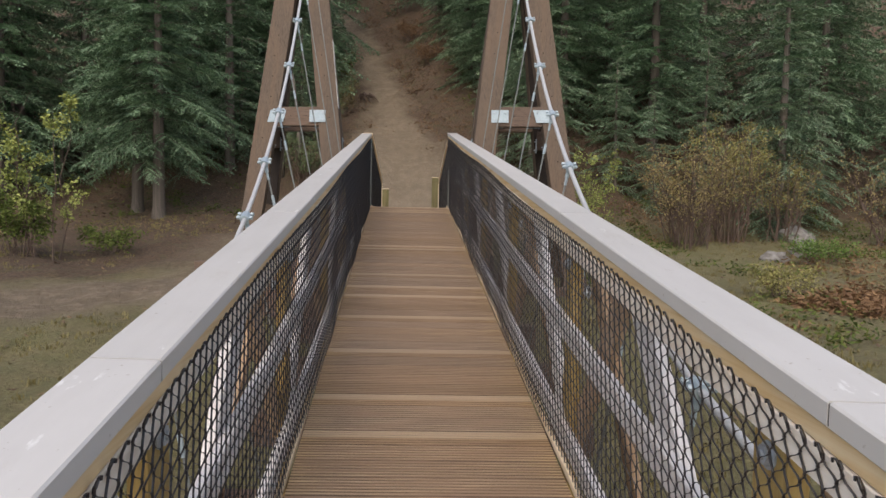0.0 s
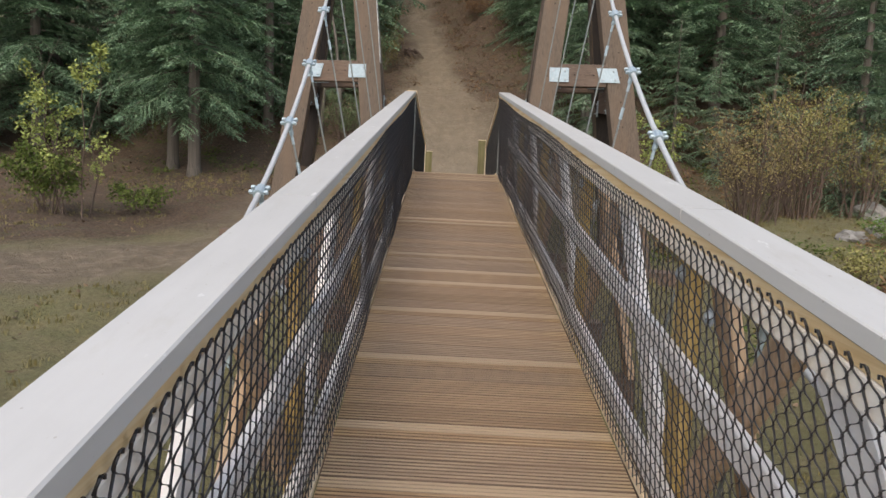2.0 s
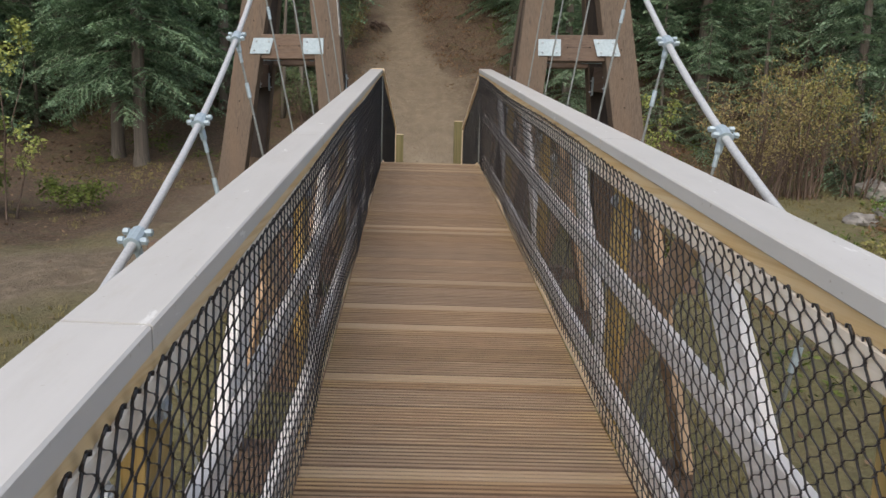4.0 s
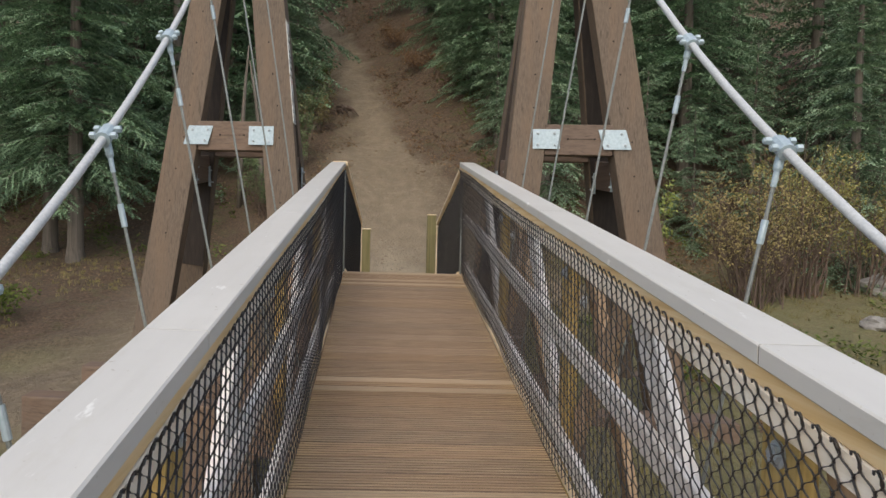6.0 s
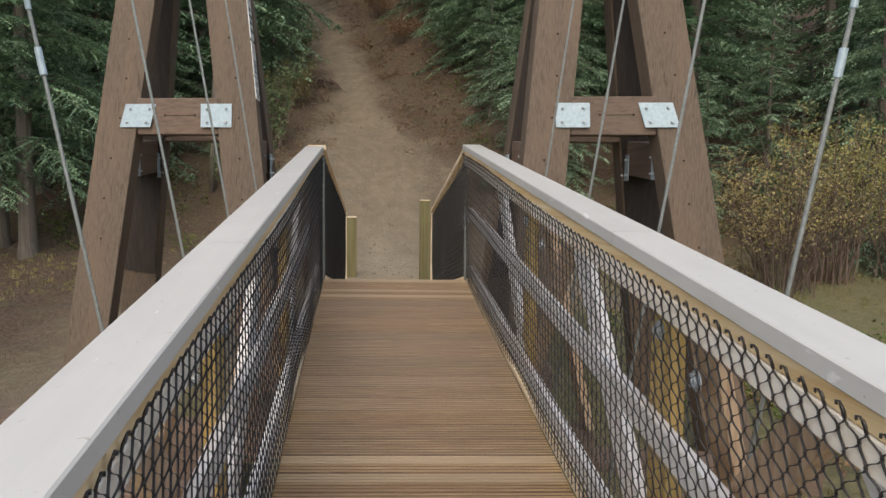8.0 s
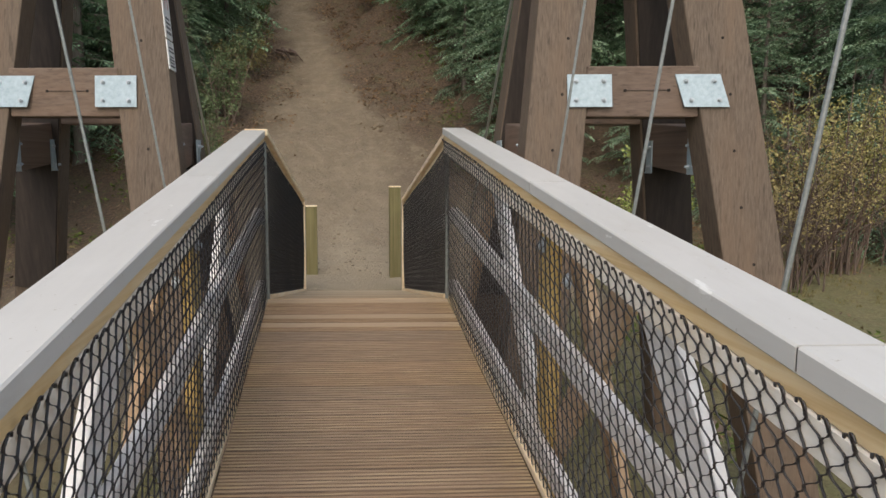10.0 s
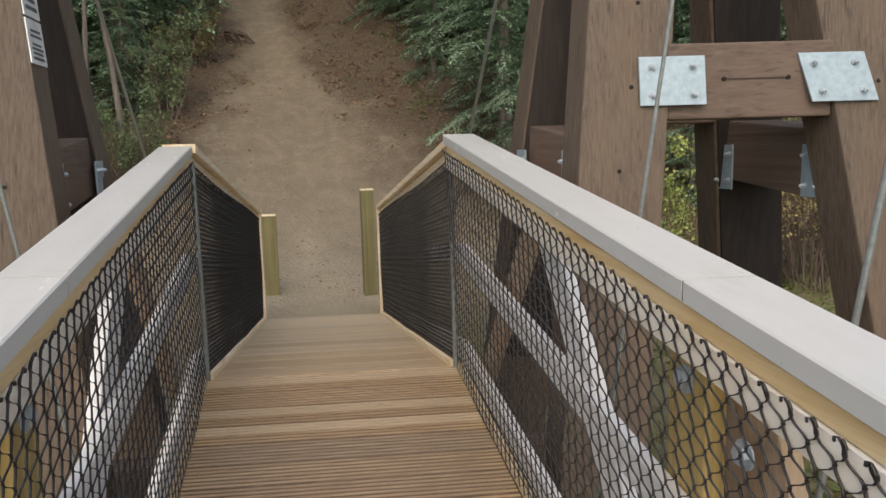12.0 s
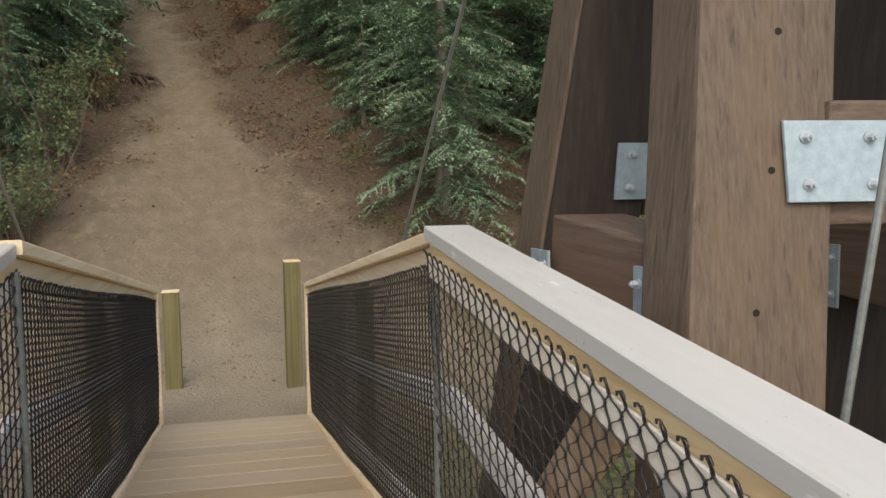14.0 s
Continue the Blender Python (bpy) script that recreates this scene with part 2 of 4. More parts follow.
def lie(x, y):
    """Height of the ground."""
    d = y - hill_foot(x)
    rise = 0.55 * (math.sqrt(d * d + 1.6) + d) * 0.5
    rise = min(rise, 24.0 + 0.05 * rise)
    low = -0.64 + 0.05 * (max(-14.0, min(y, 9.5)) - 4.2) - 0.9 * step_up(-1.0 * (y + 3.0)) * math.exp(-(x / 2.6) ** 2)
    low -= 0.25 * step_up((x - 2.4) * 2) * step_up(6 - y)
    low -= 0.36 * step_up((-x - 2.6) * 2.5) * step_up((4.4 - y) * 1.6)
    off = abs(x - trail_x(y))
    bank = 0.0
    if y > 6:
        k = min(1.0, (y - 6) / 5)
        bank = k * 0.75 * (step_up((off - 2.0) * 2.2) - 0.15)
    rough = 0.10 * noise.noise((x * 0.5, y * 0.5, 3.1)) + 0.07 * noise.noise((x * 1.7, y * 1.7, 7.7)) + 0.045 * noise.noise((x * 3.6, y * 3.6, 1.3))
    calm = 1.0 if y > 6 or abs(x) > 2 else 0.3
    return low + rise + bank + rough * (calm + 2.2 * max(0.0, min(1.0, (y - 9) / 8)) * min(1.0, off / 2))


def ground_material():
    m, n, l, b = material("dirt_grass_and_litter", 0.95)
    v = coords(n, l)
    fine, mid, big = noise_tex(n, l, v, 22, 8, 0.7), noise_tex(n, l, v, 3.2, 6), noise_tex(n, l, v, 0.55, 4)
    dirt = mix(n, l, ramp(n, l, mid, [(0.35, (0, 0, 0)), (0.7, (1, 1, 1))]), (0.145, 0.115, 0.078), (0.22, 0.178, 0.123))
    dirt = mix(n, l, ramp(n, l, fine, [(0.36, (0.6, 0.6, 0.6)), (0.55, (0, 0, 0))]), dirt, (0.14, 0.103, 0.066))
    worn = ramp(n, l, mid, [(0.3, (0.45, 0.45, 0.45)), (0.6, (1, 1, 1))])
    litter = mix(n, l, ramp(n, l, fine, [(0.4, (0, 0, 0)), (0.62, (1, 1, 1))]), (0.060, 0.042, 0.028), (0.155, 0.103, 0.066))
    litter = mix(n, l, ramp(n, l, mid, [(0.5, (0, 0, 0)), (0.68, (0.6, 0.6, 0.6))]), litter, (0.10, 0.10, 0.045))
    grass = mix(n, l, ramp(n, l, mid, [(0.38, (0, 0, 0)), (0.62, (1, 1, 1))]), (0.235, 0.210, 0.105), (0.180, 0.178, 0.078))
    grass = mix(n, l, ramp(n, l, fine, [(0.4, (0.5, 0.5, 0.5)), (0.6, (0, 0, 0))]), grass, (0.09, 0.075, 0.035))
    sep = n.new("ShaderNodeSeparateXYZ")
    l.new(v, sep.inputs[0])
    x, y = sep.outputs["X"], sep.outputs["Y"]
    wob = maths(n, l, "MULTIPLY_ADD", noise_tex(n, l, v, 1.3, 5), 1.6, -0.8)
    # the trail up the slope
    dy = maths(n, l, "SUBTRACT", y, 4.0)
    cx = maths(n, l, "MULTIPLY_ADD", maths(n, l, "MULTIPLY", dy, dy), -0.0086, 0.1)
    off = maths(n, l, "ADD", maths(n, l, "ABSOLUTE", maths(n, l, "SUBTRACT", x, cx)), wob)
    half = maths(n, l, "MAXIMUM", maths(n, l, "MULTIPLY_ADD", y, -0.36, 5.0), 0.6)
    on_trail = maths(n, l, "MULTIPLY_ADD", maths(n, l, "SUBTRACT", half, off), 1.6, 0.5)
    on_trail = maths(n, l, "MINIMUM", maths(n, l, "MAXIMUM", on_trail, 0.0), maths(n, l, "MULTIPLY_ADD", y, 0.8, -2.2))
    near = maths(n, l, "MINIMUM", maths(n, l, "MAXIMUM", maths(n, l, "MULTIPLY_ADD", maths(n, l, "ADD", y, wob), -0.30, 2.7), 0.0), 1.0)
    lump = noise_tex(n, l, v, 6.5, 4)
    dirt = mix(n, l, ramp(n, l, lump, [(0.38, (0.5, 0.5, 0.5)), (0.48, (0, 0, 0))]), dirt, (0.150, 0.113, 0.076))
    dirt = mix(n, l, ramp(n, l, lump, [(0.52, (0, 0, 0)), (0.62, (0.5, 0.5, 0.5))]), dirt, (0.31, 0.254, 0.18))
    beside = maths(n, l, "MINIMUM", maths(n, l, "MAXIMUM", maths(n, l, "MULTIPLY_ADD", x, 0.5, 1.9), 0.15), 0.82)
    dirt = mix(n, l, maths(n, l, "MULTIPLY", near, beside), dirt, mix(n, l, worn, (0.215, 0.175, 0.121), (0.30, 0.248, 0.175)))
    # leaf litter drifted over the trail's right-hand side, and the trodden line up its middle
    aside = maths(n, l, "SUBTRACT", x, cx)
    drift_in = maths(n, l, "MULTIPLY_ADD", maths(n, l, "ADD", aside, maths(n, l, "MULTIPLY", wob, 1.5)), 0.55, -0.45)
    drift_in = maths(n, l, "MINIMUM", drift_in, maths(n, l, "MULTIPLY_ADD", y, 0.5, -3.6))
    drift_in = maths(n, l, "MINIMUM", maths(n, l, "MAXIMUM", drift_in, 0.0), 0.85)
    dirt = mix(n, l, drift_in, dirt, mix(n, l, ramp(n, l, fine, [(0.4, (0, 0, 0)), (0.62, (1, 1, 1))]), (0.075, 0.050, 0.036), (0.165, 0.115, 0.078)))
    core = maths(n, l, "MULTIPLY_ADD", maths(n, l, "ADD", maths(n, l, "ABSOLUTE", maths(n, l, "ADD", aside, 0.15)), maths(n, l, "MULTIPLY", wob, 0.8)), -0.8, 1.1)
    core = maths(n, l, "MINIMUM", maths(n, l, "MAXIMUM", maths(n, l, "MINIMUM", core, maths(n, l, "MULTIPLY_ADD", y, 0.4, -2.0)), 0.0), 0.5)
    dirt = mix(n, l, core, dirt, mix(n, l, worn, (0.195, 0.156, 0.107), (0.285, 0.232, 0.163)))
    # the dirt road that leaves the ramp's foot
    c = maths(n, l, "ADD", maths(n, l, "MULTIPLY", x, 0.66), maths(n, l, "MULTIPLY", maths(n, l, "SUBTRACT", y, 5.2), -0.75))
    road = maths(n, l, "MULTIPLY_ADD", maths(n, l, "SUBTRACT", 2.1, maths(n, l, "ADD", maths(n, l, "ABSOLUTE", c), wob)), 0.9, 0.5)
    road = maths(n, l, "MINIMUM", road, maths(n, l, "MULTIPLY_ADD", x, 0.8, 3.6))
    c = maths(n, l, "ADD", c, -1.8)
    lane = maths(n, l, "MULTIPLY_ADD", maths(n, l, "SUBTRACT", 1.2, maths(n, l, "MULTIPLY_ADD", wob, 0.6, maths(n, l, "ABSOLUTE", c))), 1.1, 0.5)
    road = maths(n, l, "MINIMUM", maths(n, l, "MAXIMUM", road, lane), maths(n, l, "MULTIPLY_ADD", x, -0.8, 1.2))
    apron = maths(n, l, "MULTIPLY_ADD", maths(n, l, "ADD", maths(n, l, "MULTIPLY_ADD", wob, 0.4, maths(n, l, "ABSOLUTE", x)), maths(n, l, "ABSOLUTE", maths(n, l, "MULTIPLY_ADD", y, 0.5, -2.0))), -1.0, 1.5)
    dirt = mix(n, l, maths(n, l, "MINIMUM", maths(n, l, "MAXIMUM", apron, 0.0), 0.8), dirt, (0.44, 0.365, 0.26))
    bare = maths(n, l, "MINIMUM", maths(n, l, "MAXIMUM", maths(n, l, "MAXIMUM", on_trail, road), 0.0), 1.0)
    wild = maths(n, l, "MINIMUM", maths(n, l, "MAXIMUM", maths(n, l, "MULTIPLY_ADD", maths(n, l, "ADD", y, wob), 0.45, -2.4), 0.0), 1.0)
    beyond = maths(n, l, "MINIMUM", maths(n, l, "SUBTRACT", -1.2, maths(n, l, "ADD", c, wob)), maths(n, l, "MULTIPLY_ADD", x, -1.0, -1.0))
    wild = maths(n, l, "MINIMUM", maths(n, l, "MAXIMUM", wild, beyond), 1.0)
    col = mix(n, l, bare, mix(n, l, wild, grass, litter), dirt)
    l.new(mix(n, l, ramp(n, l, big, [(0.3, (0.22, 0.22, 0.22)), (0.6, (0, 0, 0))]), col, (0.12, 0.09, 0.062)), b.inputs["Base Color"])
    bump(n, l, b, maths(n, l, "ADD", fine, maths(n, l, "ADD", mid, noise_tex(n, l, v, 9, 5))), 0.9, 0.06)
    return m


M_GROUND = ground_material()


# ---- helpers for building ----
SKEW = [0.0, 0.0]  # the crossing is not quite square: how far pieces slide along y for each metre of x, and in all


def solid(name, bm, mat, parent=None, label="", smooth=False):
    me = bpy.data.meshes.new(name)
    if SKEW[0]:
        for vert in bm.verts:
            vert.co.y += SKEW[0] * vert.co.x + SKEW[1]
    bm.to_mesh(me)
    bm.free()
    me.materials.append(mat)
    if smooth:
        me.polygons.foreach_set("use_smooth", [True] * len(me.polygons))
    ob = new(name, me)
    if parent is not None:
        ob.parent = parent
    if label:
        ob["label"] = label
    return ob


def part(name, bm, mat, parent, label="", smooth=False):
    return solid(name, bm, mat, parent, label, smooth)


def raw(name, verts, faces, mat, parent=None, smooth=False):
    me = bpy.data.meshes.new(name)
    if SKEW[0]:
        verts = [(a, b + SKEW[0] * a + SKEW[1], c) for a, b, c in verts]
    me.from_pydata(verts, [], faces)
    me.materials.append(mat)
    if smooth:
        me.polygons.foreach_set("use_smooth", [True] * len(me.polygons))
    ob = new(name, me)
    if parent is not None:
        ob.parent = parent
    return ob


def thing(name, label, category, group=""):
    return tagged(new(name), label, category, group)


def hexa(bm, pts, bevel=0.0):
    """A six-sided block from its eight corners (lower four, upper four, each going round), with worn edges."""
    vs = [bm.verts.new(p) for p in pts]
    fs = [bm.faces.new([vs[i] for i in f]) for f in ((3, 2, 1, 0), (4, 5, 6, 7), (0, 1, 5, 4), (1, 2, 6, 5), (2, 3, 7, 6), (3, 0, 4, 7))]
    bmesh.ops.recalc_face_normals(bm, faces=fs)
    if bevel:
        es = list({e for f in fs for e in f.edges})
        bmesh.ops.bevel(bm, geom=es, offset=bevel, segments=2, profile=0.6, affect="EDGES")
    return bm


def block(x0, x1, y0, y1, z0, z1, bevel=0.003):
    bm = bmesh.new()
    return hexa(bm, [(x0, y0, z0), (x1, y0, z0), (x1, y1, z0), (x0, y1, z0), (x0, y0, z1), (x1, y0, z1), (x1, y1, z1), (x0, y1, z1)], bevel)


def beam(p, q, wide, deep, side, bevel=0.004, bm=None):
    """A timber from p to q: wide along side, deep across it."""
    p, q, side = Vector(p), Vector(q), Vector(side)
    ahead = (q - p).normalized()
    side = (side - ahead * side.dot(ahead)).normalized() * (wide / 2)
    up = ahead.cross(side).normalized() * (deep / 2)
    bm = bm or bmesh.new()
    return hexa(bm, [p - side - up, p + side - up, p + side + up, p - side + up, q - side - up, q + side - up, q + side + up, q - side + up], bevel)


def tube(points, radius, sides=8, bm=None):
    """A round bar along points; radius may be one number or one for each point."""
    bm = bm or bmesh.new()
    pts = [Vector(p) for p in points]
    rs = radius if isinstance(radius, (list, tuple)) else [radius] * len(pts)
    rings = []
    for i, p in enumerate(pts):
        t = (pts[min(i + 1, len(pts) - 1)] - pts[max(i - 1, 0)]).normalized()
        a = t.cross(Vector((0, 0, 1)) if abs(t.z) < 0.9 else Vector((1, 0, 0))).normalized()
        c = t.cross(a)
        rings.append([bm.verts.new(p + rs[i] * (math.cos(k * 2 * math.pi / sides) * a + math.sin(k * 2 * math.pi / sides) * c)) for k in range(sides)])
    for r, s in zip(rings, rings[1:]):
        for k in range(sides):
            bm.faces.new((r[k], r[(k + 1) % sides], s[(k + 1) % sides], s[k]))
    bm.faces.new(rings[0][::-1])
    bm.faces.new(rings[-1])
    return bm


# ---- the ground, one sheet to the horizon ----
def build_ground():
    def steps(parts):
        out = []
        for a, b, n in parts:
            out += [a + (b - a) * i / n for i in range(n)]
        return out + [parts[-1][1]]

    xs = steps([(-900, -120, 6), (-120, -24, 24), (-24, -9, 50), (-9, 9, 120), (9, 24, 50), (24, 120, 24), (120, 900, 6)])
    ys = steps([(-900, -100, 6), (-100, -18, 20), (-18, -4, 50), (-4, 20, 170), (20, 42, 60), (42, 120, 20), (120, 900, 6)])
    verts = [(x, y, lie(x, y)) for y in ys for x in xs]
    w = len(xs)
    faces = [(j * w + i, j * w + i + 1, (j + 1) * w + i + 1, (j + 1) * w + i) for j in range(len(ys) - 1) for i in range(w - 1)]
    g = raw("ground", verts, faces, M_GROUND, None, True)
    tagged(g, "bare brown dirt trail and road among dry grass and leaf litter", "ground", "", "structure")


build_ground()


# ---- the footbridge ----
SKEW[:] = -0.10, -0.15
HALF = 0.578  # half the walking width
RAIL = 1.07  # height of the handrail
PANEL = 1.80
RAMP_END = 3.74


def deck_z(y):
    return 0.1365 * y if y < 0 else -0.160 * y


def drift(y):
    """The ramp leads a little off the bridge's line."""
    return 0.016 * y if y > 0 else 0.0


START = -16.0


def fan(y):
    """The planks lie square on the span and turn towards the skewed end."""
    return 0.065 * min(1.0, max(0.0, (-1.5 - y) / 5.0))


def plank(parent, y0, y1, mat, half, thick=0.038, ribs=6):
    """A deck board: milled with ribs and grooves along x, or plain when ribs is 0."""
    if ribs:
        pitch = 1.0 / ribs
        prof = [(0.0, -0.004)]
        for i in range(ribs):
            prof += [((i + 0.08) * pitch, 0.0), ((i + 0.70) * pitch, 0.0), ((i + 0.77) * pitch, -0.005), ((i + 1.0) * pitch, -0.005)]
        prof[-1] = (1.0, -0.004)
    else:
        prof = [(0.0, -0.003), (0.025, 0.0), (0.975, 0.0), (1.0, -0.003)]
    prof = [(0.0, -thick)] + prof + [(1.0, -thick)]
    bm = bmesh.new()
    across = bm.verts.layers.float.new("across")  # place across the board, for the grooves' dirt
    shift = drift((y0 + y1) / 2)
    rows = []
    for sx in (-1, 1):
        ring = []
        for u, h in prof:
            y = y0 + (y1 - y0) * u
            v = bm.verts.new((shift + sx * half, y + fan(y0) * sx * half, deck_z(y) + h))
            v[across] = u
            ring.append(v)
        rows.append(ring)
    k = len(prof)
    for i in range(k):
        bm.faces.new((rows[0][i], rows[1][i], rows[1][(i + 1) % k], rows[0][(i + 1) % k]))
    bm.faces.new(rows[0])
    bm.faces.new(rows[1][::-1])
    bmesh.ops.recalc_face_normals(bm, faces=bm.faces)
    return part("plank", bm, mat, parent)


def run(parent, name, mat, x0, x1, drop, thick, y0, y1, label="", step=0.9, bevel=0.003):
    """A board that follows the deck from y0 to y1; drop: its top below or above the deck."""
    bm = bmesh.new()
    n = max(1, round((y1 - y0) / step))
    rows = []
    for i in range(n + 1):
        y = y0 + (y1 - y0) * i / n
        z, s = deck_z(y) + drop, drift(y)
        rows.append([bm.verts.new(c) for c in ((s + x0, y, z - thick), (s + x1, y, z - thick), (s + x1, y, z), (s + x0, y, z))])
    for a, b in zip(rows, rows[1:]):
        for k in range(4):
            bm.faces.new((a[k], a[(k + 1) % 4], b[(k + 1) % 4], b[k]))
    bm.faces.new(rows[0][::-1])
    bm.faces.new(rows[-1])
    bmesh.ops.recalc_face_normals(bm, faces=bm.faces)
    long_edges = [e for e in bm.edges if abs((e.verts[0].co - e.verts[1].co).y) > 1e-4]
    sharp = [e for e in long_edges if e.calc_face_angle(0) > 0.6]
    bmesh.ops.bevel(bm, geom=sharp, offset=bevel, segments=1, affect="EDGES")
    return part(name, bm, mat, parent, label)


def chain_link(parent, side, y0, y1, x, low, high, p=0.030, top=None, steps=3):
    """Woven wire netting between two posts: upright zigzag wires hooked into one another, with twisted ends on top."""
    h, r = (0.027, 0.0027) if steps > 1 else (0.0215, 0.0029)
    top = x if top is None else top
    verts, faces = [], []
    count = 2 * round((y1 - y0) / p / 2)
    p = (y1 - y0) / count
    levels = int((high - low) / h)
    h = (high - low) / levels
    rng = random.Random(int(y0 * 100) + side * 7)
    for i in range(count):
        yc = y0 + (i + 0.5) * p
        pts = []
        for k in range(levels * steps + 1):
            u = k / steps
            wave = math.cos(math.pi * (u + i))
            y = yc + wave * (p / 2 + 0.002)
            sag = 0.007 * math.sin(yc * 2.3 + u * 0.11) + 0.004 * math.sin(yc * 5.7 + 1.0)
            z = low + u * h - 0.010 * math.sin(yc * 1.7) * u / levels
            pts.append((side * (x + (top - x) * u / levels + sag * (1 - u / levels) + 0.0035 * wave * (1 if i % 2 else -1)), y, z))
        tip = pts[-1]
        over = 1 if tip[1] > yc else -1
        lean, lift = rng.uniform(-0.003, 0.003), rng.uniform(-0.002, 0.004)
        for da, db, dc in ((0.002, 0.0, 0.008), (0.006, -0.001, 0.017), (0.009, -0.004, 0.024), (0.010, -0.009, 0.023), (0.008, -0.012, 0.014)):
            pts.append((tip[0] - side * da, tip[1] + over * db + lean, tip[2] + dc + lift))
        base = len(verts)
        for a, b, c in pts:
            zz, s = deck_z(b) + c, drift(b)
            verts += [(s + a + r, b, zz), (s + a - r * 0.5, b + r * 0.87, zz), (s + a - r * 0.5, b - r * 0.87, zz)]
        for k in range(len(pts) - 1):
            q = base + 3 * k
            for m in range(3):
                faces.append((q + m, q + (m + 1) % 3, q + 3 + (m + 1) % 3, q + 3 + m))
    return tagged(raw("chain_link", verts, faces, M_WIRE, parent, True), "black coated chain-link netting", kind="stuff")


def bolt(parent, at, axis, size=0.018, washer=True):
    """A hexagonal bolt head on a round washer that faces along axis."""
    axis = Vector(axis).normalized()
    at = Vector(at)
    bm = bmesh.new()
    if washer:
        tube([at, at + axis * 0.004], size * 1.4, 14, bm)
    tube([at + axis * 0.004, at + axis * 0.016], size, 6, bm)
    tube([at + axis * 0.016, at + axis * 0.021], size * 0.5, 8, bm)
    return part("bolt", bm, M_BOLT, parent)


def bridge_deck():
    deck = thing("bridge_deck", "ribbed brown timber plank deck of a narrow footbridge", "footbridge deck")
    for s in (-1, 1):
        run(deck, "stringer", M_BEAMY, s * 0.43 - 0.045, s * 0.43 + 0.045, -0.042, 0.22, START, -0.02)
        run(deck, "edge_strip", M_PINE, s * (HALF + 0.010) - 0.012, s * (HALF + 0.010) + 0.012, 0.022, 0.034, START, -0.005, "thin pale wooden edge strip")
    # unseen wide board added below the planks so that their seams stay dark
    run(deck, "centre_stringer", M_BEAMY, -0.34, 0.30, -0.042, 0.06, START, -0.02)
    k = 0
    while -0.20 - PANEL * k / 2 >= START:
        yb = -0.20 - PANEL * k / 2
        z = deck_z(yb) - 0.27
        part("floor_beam", block(-0.98, 0.98, yb - 0.07, yb + 0.07, z - 0.19, z, 0.006), M_BEAM, deck, "brown stained crossbeam below the deck")
        k += 1
    n = int(-START / 0.1425)
    for i in range(n):
        y1 = -0.012 - i * 0.1425
        plank(deck, y1 - 0.1375, y1, M_DECK, 0.567)
    return deck


def bridge_railing(side, joints):
    rail = thing("bridge_railing", "white-capped timber handrail with black chain-link netting and cross braces", "railing", "railings along the footbridge")
    x = lambda a, b: (min(side * a, side * b), max(side * a, side * b))
    inner, outer, top = (0.535, 0.675, RAIL + 0.014) if side > 0 else (0.563, 0.703, RAIL - 0.009)
    for a, b in zip(joints, joints[1:]):
        run(rail, "handrail_cap", M_CAP, *x(inner, outer), top, 0.044, a + 0.003, b - 0.003, "weathered white-painted handrail board", 0.9, 0.004)
        run(rail, "joint_seam", M_HOLE, *x(inner + 0.002, outer - 0.002), top - 0.004, 0.036, b - 0.003, b + 0.003, "dark dirty gap between handrail boards", 0.9, 0.0005)
    run(rail, "top_chord", M_HONEY, *x(inner + 0.016, inner + 0.052), top - 0.046, 0.044, START, 0.0, "orange-stained raw pine board under the handrail")
    run(rail, "netting_batten", M_PALE, *x(inner + 0.013, inner + 0.050), top - 0.0915, 0.062, START, 0.0, "pale whitish pine batten that holds the netting")
    run(rail, "mid_rail", M_WHITE, *x(0.600, 0.636), 0.585, 0.088, START, 0.0, "whitish painted middle rail")
    run(rail, "bottom_rail", M_WHITE, *x(0.600, 0.636), 0.12, 0.088, START, 0.0, "whitish painted bottom rail")
    k = 0
    while True:
        yt = -0.97 - PANEL * k
        yb = -1.93 - PANEL * k
        if yb < START + 0.2:
            break
        zt, zb, zc = deck_z(yt) + 0.96, deck_z(yb) + 0.02, deck_z(yb + PANEL) + 0.02
        part("brace", beam((side * 0.656, yt - 0.03, zt), (side * 0.656, yb + 0.06, zb + 0.05), 0.036, 0.132, (1, 0, 0)), M_WHITE, rail, "whitish painted diagonal brace")
        part("outer_brace", beam((side * 0.694, yt + 0.10, zt), (side * 0.694, yt + 0.84, zc), 0.034, 0.12, (1, 0, 0)), M_KICK, rail, "tan diagonal brace board")
        b = bolt(rail, (side * 0.637, yt, zt - 0.06), (-side, 0, 0), 0.018)
        part("post", block(*x(0.640, 0.686), yb - 0.07, yb + 0.07, deck_z(yb) - 0.30, deck_z(yb) + RAIL - 0.07, 0.005), M_AMBER, rail, "yellowish treated timber post")
        bolt(rail, (side * 0.639, yb, deck_z(yb) + 0.82), (-side, 0, 0), 0.022)
        part("outrigger_brace", beam((side * 0.95, yb - 0.11, deck_z(yb) - 0.27), (side * 0.712, yb - 0.11, deck_z(yb) + 0.90), 0.04, 0.13, (1, 0, 0.2)), M_KICK, rail, "tan brace board leaning out to the crossbeam")
        bolt(rail, (side * 0.700, yb - 0.11, deck_z(yb) + 0.70), (-side, 0, 0), 0.022)
        k += 1
    y = 0.0
    while y > -14.5:
        chain_link(rail, side, y - PANEL, y, 0.574, 0.015, top - 0.092, 0.0255, inner + 0.006, 3 if y > -9.5 else 1)
        y -= PANEL
    z = deck_z(0)
    part("corner_pole", tube([(side * 0.566, -0.01, z + 0.0), (side * 0.566, -0.01, z + 0.985)], 0.011, 10), M_ROD, rail, "thin galvanised corner tube")
    return rail


